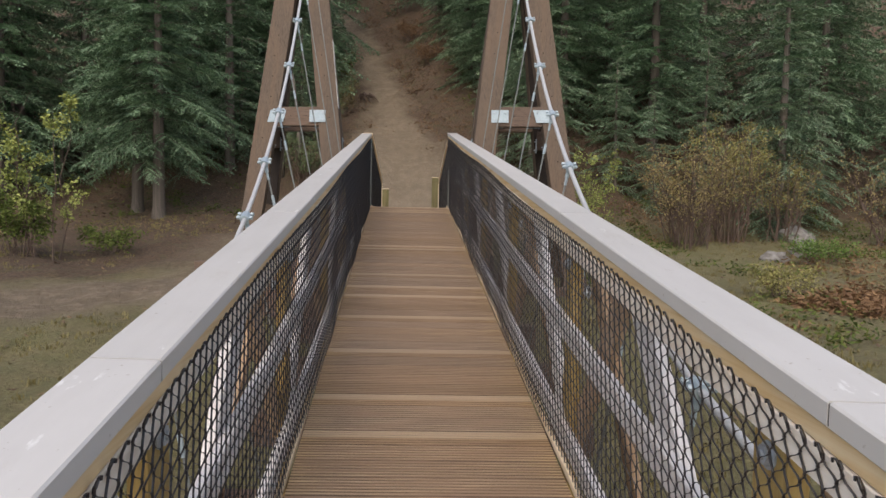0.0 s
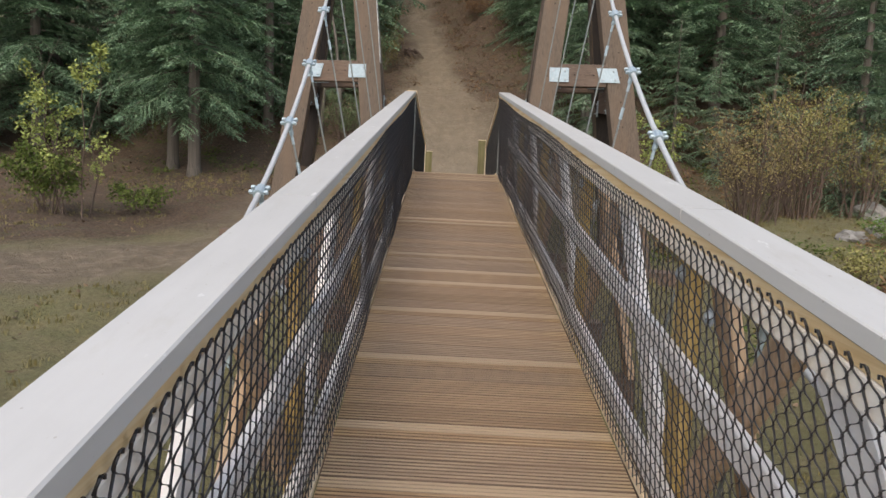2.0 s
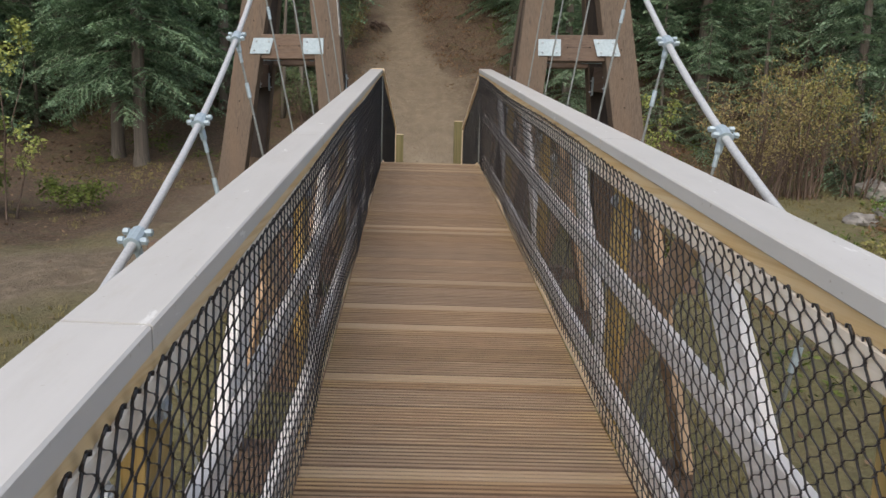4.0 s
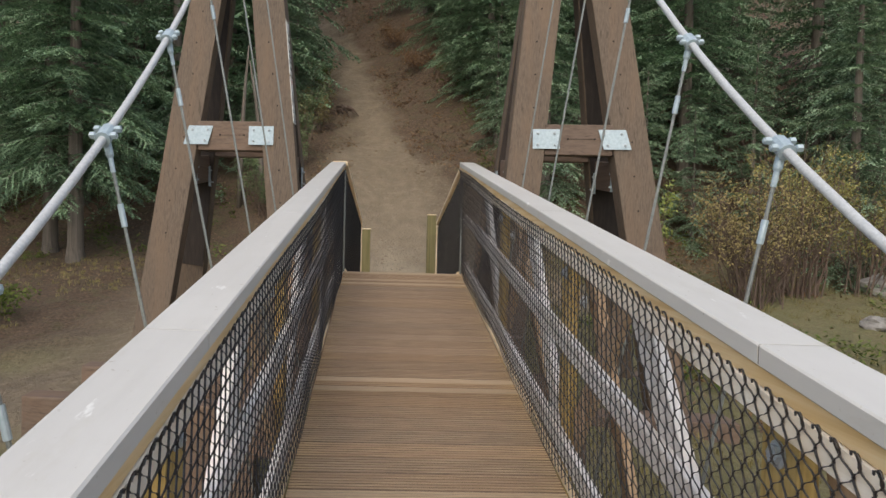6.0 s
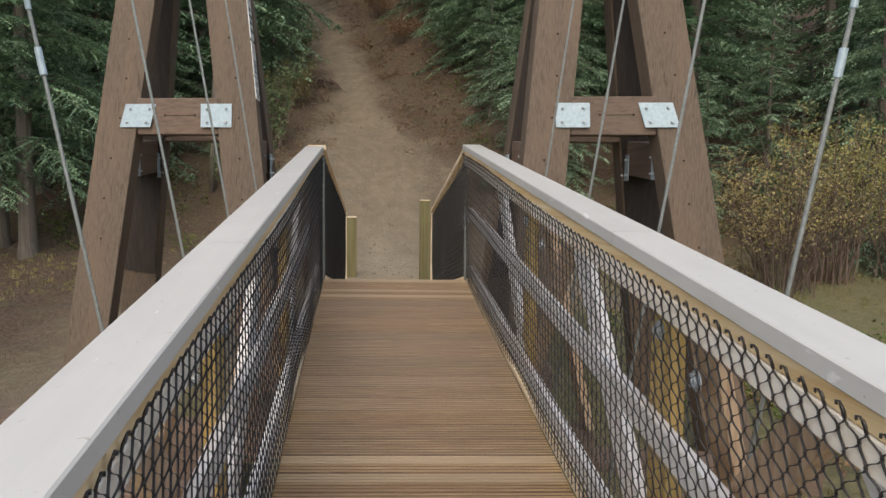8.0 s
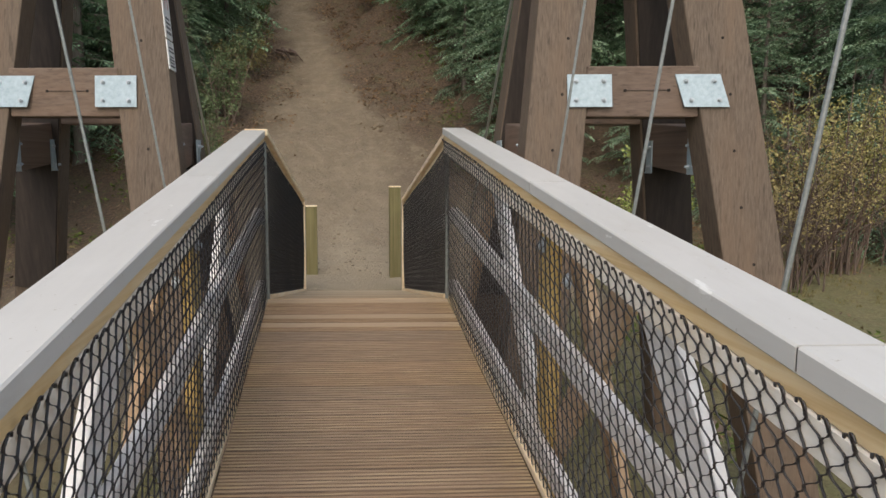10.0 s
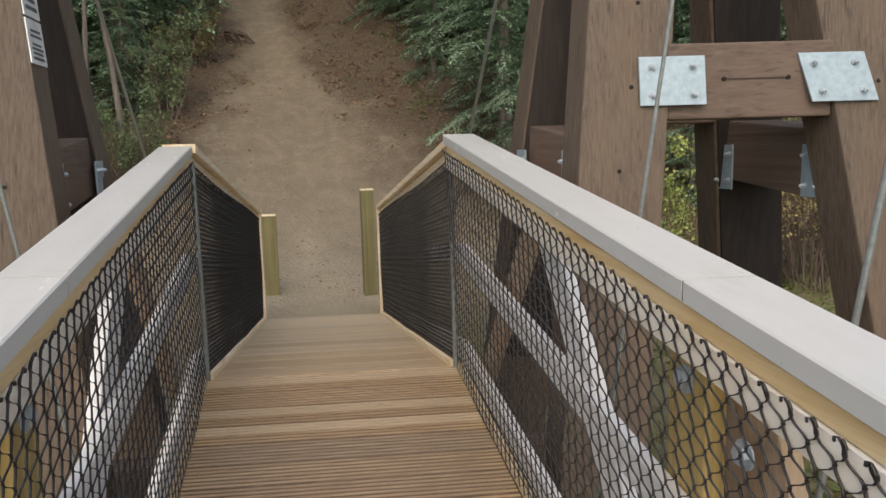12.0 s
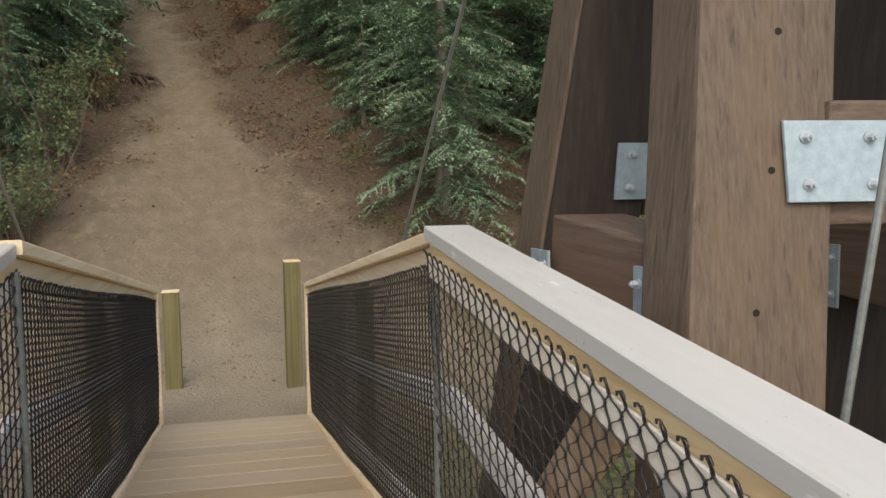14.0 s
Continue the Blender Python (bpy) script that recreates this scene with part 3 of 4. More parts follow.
def ramp():
    deck = thing("ramp_deck", "dusty brown timber plank ramp down to the trail", "ramp")
    for s in (-1, 1):
        run(deck, "stringer", M_BEAMY, s * 0.43 - 0.045, s * 0.43 + 0.045, -0.042, 0.16, 0.02, RAMP_END)
        run(deck, "edge_strip", M_PINE, s * (HALF - 0.020) - 0.014, s * (HALF - 0.020) + 0.014, 0.026, 0.030, 0.012, RAMP_END - 0.01, "thin pale wooden edge strip")
    # the same added, unseen backing behind the ramp's seams
    run(deck, "centre_stringer", M_BEAMY, -0.34, 0.30, -0.042, 0.06, 0.02, RAMP_END)
    n = 13
    w = (RAMP_END - 0.01) / n
    for i in range(n):
        plank(deck, 0.006 + i * w, 0.006 + i * w + w - 0.005, M_RAMP, 0.567, 0.038, 0)


def ramp_railing(side):
    rail = thing("ramp_railing", "raw pine ramp railing with black chain-link netting", "railing", "railings along the ramp")
    x = lambda a, b: (min(side * a, side * b), max(side * a, side * b))
    run(rail, "handrail_cap", M_PINE, *x(0.548, 0.690), RAIL, 0.040, 0.002, RAMP_END + 0.02, "pale raw pine handrail board", 4.0, 0.004)
    run(rail, "top_chord", M_PINE, *x(0.580, 0.620), RAIL - 0.042, 0.09, 0.002, RAMP_END - 0.04)
    run(rail, "mid_rail", M_WHITE, *x(0.600, 0.636), 0.585, 0.088, 0.002, RAMP_END - 0.04, "whitish painted middle rail")
    run(rail, "bottom_rail", M_WHITE, *x(0.600, 0.636), 0.12, 0.088, 0.002, RAMP_END - 0.04, "whitish painted bottom rail")
    y = RAMP_END
    z, s = deck_z(y), drift(y)
    part("end_post", block(*sorted((s + side * 0.548, s + side * 0.640)), y - 0.038, y, z - 0.08, z + RAIL - 0.045, 0.004), M_PINE, rail, "pale raw pine end post")
    chain_link(rail, side, 0.01, 1.99, 0.572, 0.015, 0.950, 0.0195, 0.566, 1)
    chain_link(rail, side, 1.99, RAMP_END - 0.04, 0.572, 0.015, 0.950, 0.0195, 0.566, 1)
    part("tension_wire", tube([(drift(yy) + side * 0.569, yy, deck_z(yy) + 0.955) for yy in (0.01, 2.0, RAMP_END - 0.04)], 0.002, 6), M_WIRE, rail)
    for yy in (2.0,):
        part("post", block(*sorted((drift(yy) + side * 0.668, drift(yy) + side * 0.757)), yy - 0.045, yy + 0.045, lie(side * 0.7, yy) - 0.15, deck_z(yy) + RAIL - 0.045, 0.004), M_TREATED, rail, "yellowish treated timber post")


def trail_post(x, y, top):
    p = thing("wooden_post", "short square greenish treated timber post at the trail", "post", "posts at the foot of the ramp")
    z = lie(x, y) - 0.2
    part("shaft", block(x - 0.07, x + 0.07, y - 0.07, y + 0.07, z, top - 0.012, 0.006), M_TREATED, p)
    part("cut_top", block(x - 0.072, x + 0.072, y - 0.072, y + 0.072, top - 0.014, top, 0.005), M_PINE, p, "pale sawn post top")


bridge_deck()
bridge_railing(-1, [START, -13.0, -11.2, -9.34, -7.55, -5.56, -3.70, -1.85, 0.0])
bridge_railing(1, [START, -13.1, -11.3, -9.5, -7.58, -5.63, -3.60, -2.10, 0.0])
ramp()
ramp_railing(-1)
ramp_railing(1)
SKEW[:] = 0.0, 0.0
trail_post(-0.447, 4.5, 0.34)
trail_post(0.585, 4.25, 0.59)


# ---- the towers ----
SKEW[:] = -0.20, -0.15
TOP = 4.35


def leg_line(side, outer, back, z):
    """Centre of a tower leg at height z: the four legs lean together towards the top."""
    if outer:
        xi = 1.796 - 0.13 * (z - 1.24)
        xo = xi + 0.295
    else:
        xo = 1.252 + 0.105 * (z - 1.24)
        xi = xo - 0.295
    xc = (xi + xo) / 2
    yc = (-0.580 + 0.13 * (z - 1.3)) if not back else (0.130 - 0.13 * (z - 1.3))
    if not outer:
        xc += (0.03 if back else 0.0) - (0.03 if side < 0 else 0.0)
    return Vector((side * xc - 0.072, yc, z))


def plate(parent, centre, wide, high, lean=0.0, face=(0, -1, 0), shear=0.0):
    """A galvanised plate with four bolts on the face that looks along face."""
    f = Vector(face).normalized()
    u = f.cross(Vector((0, 0, 1))).normalized() * -1
    v = Vector((0, lean, 1)).normalized() if abs(f.y) > 0.5 else Vector((0, 0, 1))
    c = Vector(centre)
    bm = bmesh.new()
    corner = [c - u * wide / 2 - v * high / 2 - u * shear, c + u * wide / 2 - v * high / 2 - u * shear, c + u * wide / 2 + v * high / 2 + u * shear, c - u * wide / 2 + v * high / 2 + u * shear]
    hexa(bm, [p for p in corner] + [p + f * 0.008 for p in corner], 0.0015)
    pl = part("plate", bm, M_GALV, parent, "galvanised steel plate with bolts")
    for a in (-0.31, 0.31):
        for b in (-0.29, 0.29):
            bolt(pl, c + u * (wide * a + shear * b / 0.5) + v * high * b + f * 0.008, f, 0.0092)
    return pl


def bridge_tower(side):
    tw = thing("bridge_tower", "brown-stained heavy timber bridge tower with leaning legs and steel plates", "bridge tower", "towers of the footbridge")
    wide, deep = 0.295, 0.18
    for outer in (False, True):
        for back in (False, True):
            low = leg_line(side, outer, back, -1.7)
            top = leg_line(side, outer, back, TOP)
            leg = part("leg", beam(low, top, wide, deep, (1, 0, 0), 0.010), M_BROWN, tw, "leaning brown-stained square timber leg")
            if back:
                # added thin dark sheet: the shade on the back leg's front, as colour
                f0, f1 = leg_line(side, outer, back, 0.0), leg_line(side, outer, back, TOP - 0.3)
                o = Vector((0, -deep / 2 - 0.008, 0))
                part("facing_board", beam(f0 + o, f1 + o, wide - 0.02, 0.014, (1, 0, 0), 0.002), M_DARK, tw, "added near-black sheet that shades the back leg's front")
            if not back:
                for i in range(8):
                    z = 0.35 + 0.29 * i
                    c = leg_line(side, outer, back, z)
                    d = bmesh.new()
                    bmesh.ops.create_circle(d, cap_ends=True, segments=9, radius=0.008, matrix=Matrix.Translation((c.x + 0.02 * math.sin(i * 5), c.y - deep / 2 - 0.0025, c.z)) @ Matrix.Rotation(radians(90), 4, "X"))
                    part("bolt_hole", d, M_HOLE, leg)
    for back in (False, True):
        s = -1 if not back else 1
        zc = 1.235
        a, b = leg_line(side, False, back, zc), leg_line(side, True, back, zc)
        sg = 1 if b.x > a.x else -1
        yc = a.y
        x0, x1 = sorted((a.x + sg * wide / 2, b.x - sg * wide / 2))
        part("cross_beam", beam((x0 - 0.01, yc, zc - 0.0), (x1 + 0.01, yc, zc), 0.26, deep - 0.004, (0, 0, 1), 0.008), M_BEAM, tw, "brown-stained horizontal tie between the legs")
        if not back:
            xm = (x0 + x1) / 2
            part("crack", block(xm - 0.09, xm + 0.13, yc - deep / 2 - 0.0015, yc - deep / 2 + 0.01, zc + 0.0045, zc + 0.0068, 0.0), M_DARK, tw, "dark drying crack")
            for dx in (-0.09, 0.13):
                part("bolt_hole", tube([(xm + dx, yc - deep / 2 - 0.002, zc + 0.006), (xm + dx, yc - deep / 2 + 0.01, zc + 0.006)], 0.008, 10), M_HOLE, tw)
        face = (0, -1, 0)
        lean = 0.13 if not back else -0.13
        yf = yc - deep / 2 - 0.006
        ia, oa = (1.252, 0.0), (1.796 + (0.02 if side > 0 else 0.0), -0.022)
        for (xx, sh) in (ia, oa):
            plate(tw, (side * (xx + (0.03 if back and not sh else 0.0) - (0.03 if side < 0 and not sh else 0.0)) - 0.072, yf - (0.014 if back else 0.0), 1.238), 0.225, 0.170, lean, face, side * sh)
    for outer in (False, True):
        zc = 0.955
        a, b = leg_line(side, outer, False, zc), leg_line(side, outer, True, zc)
        part("side_tie", beam((a.x, a.y + 0.07, zc - 0.03), (b.x, b.y - 0.07, zc + 0.03), 0.22, 0.26, (1, 0, 0), 0.008), M_BEAMY, tw, "brown-stained tie between front and back leg")
        inner = -side if not outer else side
        xf = a.x + (-side) * (0.112)
        for yy in (a.y + 0.11, b.y - 0.11):
            plate(tw, (xf, yy, zc - 0.05), 0.12, 0.20, 0.0, (-side, 0, 0))
    c = (leg_line(side, False, False, TOP) + leg_line(side, True, True, TOP)) / 2
    part("cap_block", block(c.x - 0.32, c.x + 0.32, c.y - 0.42, c.y + 0.42, TOP, TOP + 0.14, 0.01), M_BEAM, tw)
    # timbers at the foot
    for yy in (-1.05, 0.62):
        part("sill", block(*sorted((side * 0.9, side * 2.6)), yy - 0.15, yy + 0.15, -1.75, -1.0, 0.01), M_BEAM, tw)
    if side < 0:
        for yy in (-2.72, -1.80):
            part("footing_timber", block(-2.45, -0.95, yy - 0.09, yy + 0.09, -1.6, -0.64, 0.012), M_BEAM, tw, "brown footing timber sticking out beside the bridge")
    return tw


for side in (-1, 1):
    bridge_tower(side)


# ---- suspension cables and hangers ----
def cable_at(side, y):
    d = y + (5.4 if side > 0 else 5.52)
    return Vector((side * (1.076 + 0.06 * d) - (0.045 if side > 0 else 0.03), y, 0.37 + 0.475 * d + 0.055 * d * d))


def suspension_cable(side):
    sc = thing("suspension_cable", "pale grey steel suspension cable with clamps and thin hangers", "suspension cable", "cables that carry the footbridge")
    ys = [-15.5 + 0.3 * i for i in range(52)]
    path = [cable_at(side, y) if y > -9.6 else Vector((cable_at(side, -9.6).x, y, cable_at(side, -9.6).z + 0.045 * (y + 9.6))) for y in ys if y < -0.35]
    path.append(Vector((side * 1.52 - 0.07, -0.15, TOP + 0.17)))
    path.append(Vector((side * 1.54 - 0.07, 0.45, TOP + 0.02)))
    path.append(Vector((side * 1.80, 6.6, lie(side * 1.8, 6.1) - 0.1)))
    part("cable", tube(path, 0.0148, 10), M_CABLE, sc, "pale grey steel wire rope", True)
    for k in range(11):
        y = (-1.01 if side > 0 else -1.13) - 0.89 * k
        c = cable_at(side, y)
        foot = Vector((side * 0.765, y, deck_z(y) - 0.30))
        if c.z < foot.z + 0.45:
            continue
        bm = bmesh.new()
        tan = (cable_at(side, y + 0.1) - cable_at(side, y - 0.1)).normalized()
        tube([c - tan * 0.040, c + tan * 0.040], 0.028, 12, bm)
        for off in (-0.028, 0.028):
            tube([c + tan * off + Vector((-0.050, 0, 0.010)), c + tan * off + Vector((0.050, 0, 0.010))], 0.007, 8, bm)
            for e in (-0.038, 0.038):
                tube([c + tan * off + Vector((e - 0.008, 0, 0.010)), c + tan * off + Vector((e + 0.009, 0, 0.010))], 0.013, 6, bm)
        part("clamp", bm, M_GALV, sc, "galvanised cable clamp with bolts")
        d = (foot - c).normalized()
        part("hanger", tube([c + d * 0.03, foot], 0.0065, 8), M_ROD, sc, "thin steel hanger rod")
        bm = bmesh.new()
        tube([c + d * 0.02, c + d * 0.07, c + d * 0.08, c + d * 0.13], [0.014, 0.014, 0.009, 0.009], 10, bm)
        part("end_fitting", bm, M_GALV, sc, "swaged steel end fitting")
        part("sleeve", tube([c + d * 0.24, c + d * 0.32], [0.011, 0.011], 10), M_GALV, sc, "pale steel sleeve")
    return sc


for side in (-1, 1):
    suspension_cable(side)


SKEW[:] = -0.20, -0.15
# ---- signs on the tower ----
def sign(z0, z1, red):
    """A narrow notice on the inner face of the tower's front leg."""
    n = thing("notice_sign", "narrow white notice plate fixed to the brown tower leg", "sign", "notices on the tower")
    def at(z, t):
        c = leg_line(-1, False, False, z)
        return Vector((c.x + 0.149, c.y - 0.087 + t, z))
    w = 0.16
    bm = bmesh.new()
    corner = [at(z0, 0), at(z0, w), at(z1, w), at(z1, 0)]
    hexa(bm, corner + [p + Vector((0.006, 0, 0)) for p in corner], 0.001)
    part("plate", bm, M_SIGN, n)
    h = z1 - z0
    rows = [(0.10, 0.16, 0.15, 0.85), (0.22, 0.27, 0.2, 0.8), (0.32, 0.37, 0.15, 0.85), (0.42, 0.47, 0.2, 0.75)]
    for a, b, u, v in rows + ([] if red else [(0.60, 0.66, 0.15, 0.85), (0.72, 0.78, 0.2, 0.8)]):
        bm = bmesh.new()
        c = [at(z0 + a * h, u * w), at(z0 + a * h, v * w), at(z0 + b * h, v * w), at(z0 + b * h, u * w)]
        hexa(bm, [p + Vector((0.0055, 0, 0)) for p in c] + [p + Vector((0.0075, 0, 0)) for p in c])
        part("print_bar", bm, M_INK, n)
    if red:
        o = at(z0 + 0.74 * h, w / 2) + Vector((0.006, 0, 0))
        bm = bmesh.new()
        ring = [[bm.verts.new(o + Vector((0.002, r * math.cos(k * math.pi / 10), r * math.sin(k * math.pi / 10)))) for k in range(20)] for r in (0.030, 0.040)]
        for k in range(20):
            bm.faces.new((ring[0][k], ring[0][(k + 1) % 20], ring[1][(k + 1) % 20], ring[1][k]))
        part("red_ring", bm, M_RED, n)


sign(1.36, 1.52, False)
sign(1.53, 1.78, True)
sign(1.80, 2.30, False)


SKEW[:] = 0.0, 0.0
# ---- trees and shrubs ----
def spruce(seed, height, spread, first, mat, fine=1.0, density=1.0):
    """A spruce: tapered trunk, whorls of drooping boughs that carry twigs of needle tufts."""
    rng = random.Random(seed)
    tree = new("spruce_tree")
    bend = [rng.uniform(-0.05, 0.05) for _ in range(2)]
    axis = lambda z: Vector((bend[0] * math.sin(z * 0.5), bend[1] * math.sin(z * 0.4 + 1), z))
    zs = [-0.4, 0.0, 0.3, 1.0, 2.0, height * 0.5, height * 0.8, height]
    part("trunk", tube([axis(z) for z in zs], [0.024 * height * (1 - z / height * 0.97) ** 0.9 * 0.62 + (0.04 if z < 0.1 else 0) + 0.006 for z in [max(q, 0.0) for q in zs]], 9), M_BARK, tree, "grey-brown scaly trunk", True)
    wood_v, wood_f, v, f = [], [], [], []
    z = first
    turn = rng.uniform(0, 6)
    while z < height - 0.15:
        k = (z - first) / (height - first)
        count = max(3, round((7 if z > first + 1 else 5) * density))
        for i in range(count):
            turn += 2.4 + rng.uniform(-0.5, 0.5)
            ln = spread * (1 - k) ** 0.75 * rng.uniform(0.65, 1.1) + 0.15
            if rng.random() < 0.12:
                ln *= 0.5
            out = Vector((math.cos(turn), math.sin(turn), 0))
            lat = Vector((-out.y, out.x, 0))
            root = axis(z + rng.uniform(-0.12, 0.12))
            up = 0.25 * (k - 0.35) + rng.uniform(-0.08, 0.08)
            droop = rng.uniform(0.22, 0.38) * (1.15 - k)
            curve = rng.uniform(-0.15, 0.15)
            at = lambda s: root + out * (ln * s) + lat * (curve * ln * s * s) + Vector((0, 0, ln * (up * s - droop * s * s + 0.14 * max(0.0, s - 0.7) ** 1.5)))
            n = 3
            base = len(wood_v)
            for q in range(n + 1):
                s = q / n
                p, r = at(s), (0.004 + 0.006 * ln) * (1 - s) + 0.0015
                wood_v += [p + lat * r, p - lat * r * 0.5 + Vector((0, 0, r)), p - lat * r * 0.5 - Vector((0, 0, r))]
            for q in range(n):
                a = base + 3 * q
                for m in range(3):
                    wood_f.append((a + m, a + (m + 1) % 3, a + 3 + (m + 1) % 3, a + 3 + m))
            step = 0.085 / fine
            m = max(3, int(ln / step))
            for q in range(int(m * 0.12), m + 1):
                s = q / m
                p = at(s)
                ahead = (at(min(1.0, s + 0.05)) - at(max(0.0, s - 0.05))).normalized()
                for sgn in ((-1, 1) if q < m else (0,)):
                    tl = (0.11 + 0.42 * ln * (0.3 + s) * (1.02 - s) * 1.3) * rng.uniform(0.6, 1.3)
                    d = (ahead * rng.uniform(0.55, 0.85) + lat * sgn * rng.uniform(0.6, 0.9) + Vector((0, 0, rng.uniform(-0.50, 0.10)))).normalized()
                    flat = d.cross(Vector((0, 0, 1))).normalized()
                    lift = flat.cross(d)
                    tufts = max(2, int(tl / (0.042 / fine)))
                    roll = rng.uniform(-0.7, 0.7)
                    sidew = flat * math.cos(roll) + lift * math.sin(roll)
                    for w in range(tufts):
                        c = p + d * (tl * (w + 0.3) / tufts) - Vector((0, 0, 0.12 * tl * (w / tufts) ** 2))
                        size = (0.042 + 0.026 * rng.random()) / fine ** 0.6
                        for e in (-1, 1):
                            tip = c + (d * rng.uniform(0.35, 0.85) + sidew * e * 0.62 + lift * rng.uniform(-0.55, 0.55)).normalized() * size
                            wid = (d * 0.25 - sidew * e * 0.25 + lift * 0.30).normalized() * 0.0195 / fine ** 0.6
                            b0 = len(v)
                            v += [c - wid, c + wid, tip]
                            f.append((b0, b0 + 1, b0 + 2))
                    b0 = len(v)
                    end = p + d * tl * 1.08
                    wv = sidew * 0.010
                    v += [p - wv, p + wv, end]
                    f.append((b0, b0 + 1, b0 + 2))
        z += rng.uniform(0.20, 0.30) * (1.0 if fine >= 1 else 1.35)
    tagged(raw("bough", wood_v, wood_f, M_BARK, tree), "thin brown boughs", kind="stuff")
    tagged(raw("crown", v, f, mat, tree), "drooping sprays of green needles", kind="stuff")
    return tree


def shrub(name, label, category, at, height, spread, stems, leaves, leaf, mat, seed, bare=0.3, lean=0.35, group=""):
    """A shrub or sapling: forked stems from one foot and many small single leaves."""
    rng = random.Random(seed)
    sh = thing(name, label, category, group)
    sh.location = (at[0], at[1], lie(at[0], at[1]) - 0.05)
    bm = bmesh.new()
    tips = []
    for i in range(stems):
        a, l = rng.uniform(0, 6.283), height * rng.uniform(0.65, 1.0)
        d = Vector((math.cos(a), math.sin(a), 0)) * spread * rng.uniform(0.2, 1.0)
        pts = [Vector((math.cos(a), math.sin(a), 0)) * (rng.uniform(0.05, 0.32) * spread if stems > 3 else 0.03) + d * (t ** 1.3) * lean / 0.35 * 0.7 + Vector((rng.uniform(-0.04, 0.04), rng.uniform(-0.04, 0.04), l * t)) for t in (0, 0.25, 0.5, 0.75, 1.0)]
        r = 0.006 + 0.006 * height / 2 if stems > 3 else 0.022
        tube(pts, [r * (1 - 0.85 * t) for t in (0, 0.25, 0.5, 0.75, 1.0)], 5, bm)
        for q in range(7 if stems > 3 else 16):
            t = rng.uniform(0.22, 0.97)
            k = min(3, int(t * 4))
            p = pts[k].lerp(pts[k + 1], t * 4 - k)
            a2 = rng.uniform(0, 6.283)
            ln = spread * rng.uniform(0.25, 0.6) * (1.15 - t)
            e = p + Vector((math.cos(a2) * ln, math.sin(a2) * ln, ln * rng.uniform(0.3, 1.0)))
            tube([p, p.lerp(e, 0.5) + Vector((0, 0, 0.04 * ln)), e], [r * 0.45, r * 0.3, r * 0.12], 4, bm)
            tips.append((p, e))
    part("stem", bm, M_STEM, sh, "thin brown stems")
    v, f = [], []
    for i in range(leaves):
        p, e = rng.choice(tips)
        c = p.lerp(e, rng.uniform(0.3, 1.08)) + Vector((rng.gauss(0, 0.05), rng.gauss(0, 0.05), rng.gauss(0, 0.05)))
        if c.z < bare * height * rng.uniform(0.5, 1.2):
            continue
        d = Vector((rng.gauss(0, 1), rng.gauss(0, 1), rng.gauss(-0.3, 0.7))).normalized()
        s = d.cross(Vector((rng.gauss(0, 1), rng.gauss(0, 1), rng.gauss(0, 1)))).normalized()
        n = d.cross(s)
        z = leaf * rng.uniform(0.6, 1.2)
        b0 = len(v)
        v += [c, c + d * z * 0.5 + s * z * 0.3 + n * z * 0.08, c + d * z, c + d * z * 0.5 - s * z * 0.3 + n * z * 0.08]
        f += [(b0, b0 + 1, b0 + 2), (b0, b0 + 2, b0 + 3)]
    tagged(raw("foliage", v, f, mat, sh), kind="stuff")
    return sh


kinds = [spruce(11, 10.0, 2.2, 1.8, M_SPRUCE, 0.9), spruce(12, 10.5, 2.4, 0.9, M_SPRUCE, 0.8), spruce(13, 8.5, 1.9, 0.35, M_FIR, 0.75), spruce(14, 11.0, 2.3, 0.6, M_SPRUCE, 0.5, 0.85), spruce(15, 4.2, 1.15, 0.2, M_FIR, 0.85)]
words = ["dark blue-green spruce with drooping boughs and a bare lower trunk", "tall dark green spruce with dense drooping boughs", "dull olive-green spruce with boughs to the ground", "dark green forest spruce on the slope behind", "young olive-green spruce at the edge of the wood"]
NEAR = [(0, -5.75, 6.5, 20, 0.95), (0, -6.45, 7.1, 200, 0.90), (1, -10.4, 8.6, 90, 1.0), (2, 3.4, 8.6, 40, 0.9), (1, 4.7, 11.0, 10, 1.0), (1, -4.2, 12.4, 250, 0.95),
        (2, 9.2, 6.6, 120, 0.95), (1, 7.2, 10.2, 300, 1.0), (2, -3.0, 10.4, 70, 0.42), (2, 2.3, 14.5, 150, 0.75), (0, 11.6, 9.0, 170, 1.0), (1, -13.0, 7.0, 20, 1.0),
        (1, 2.7, 12.7, 35, 0.8), (1, 2.2, 16.4, 215, 0.85), (2, -3.2, 13.6, 15, 0.6)]
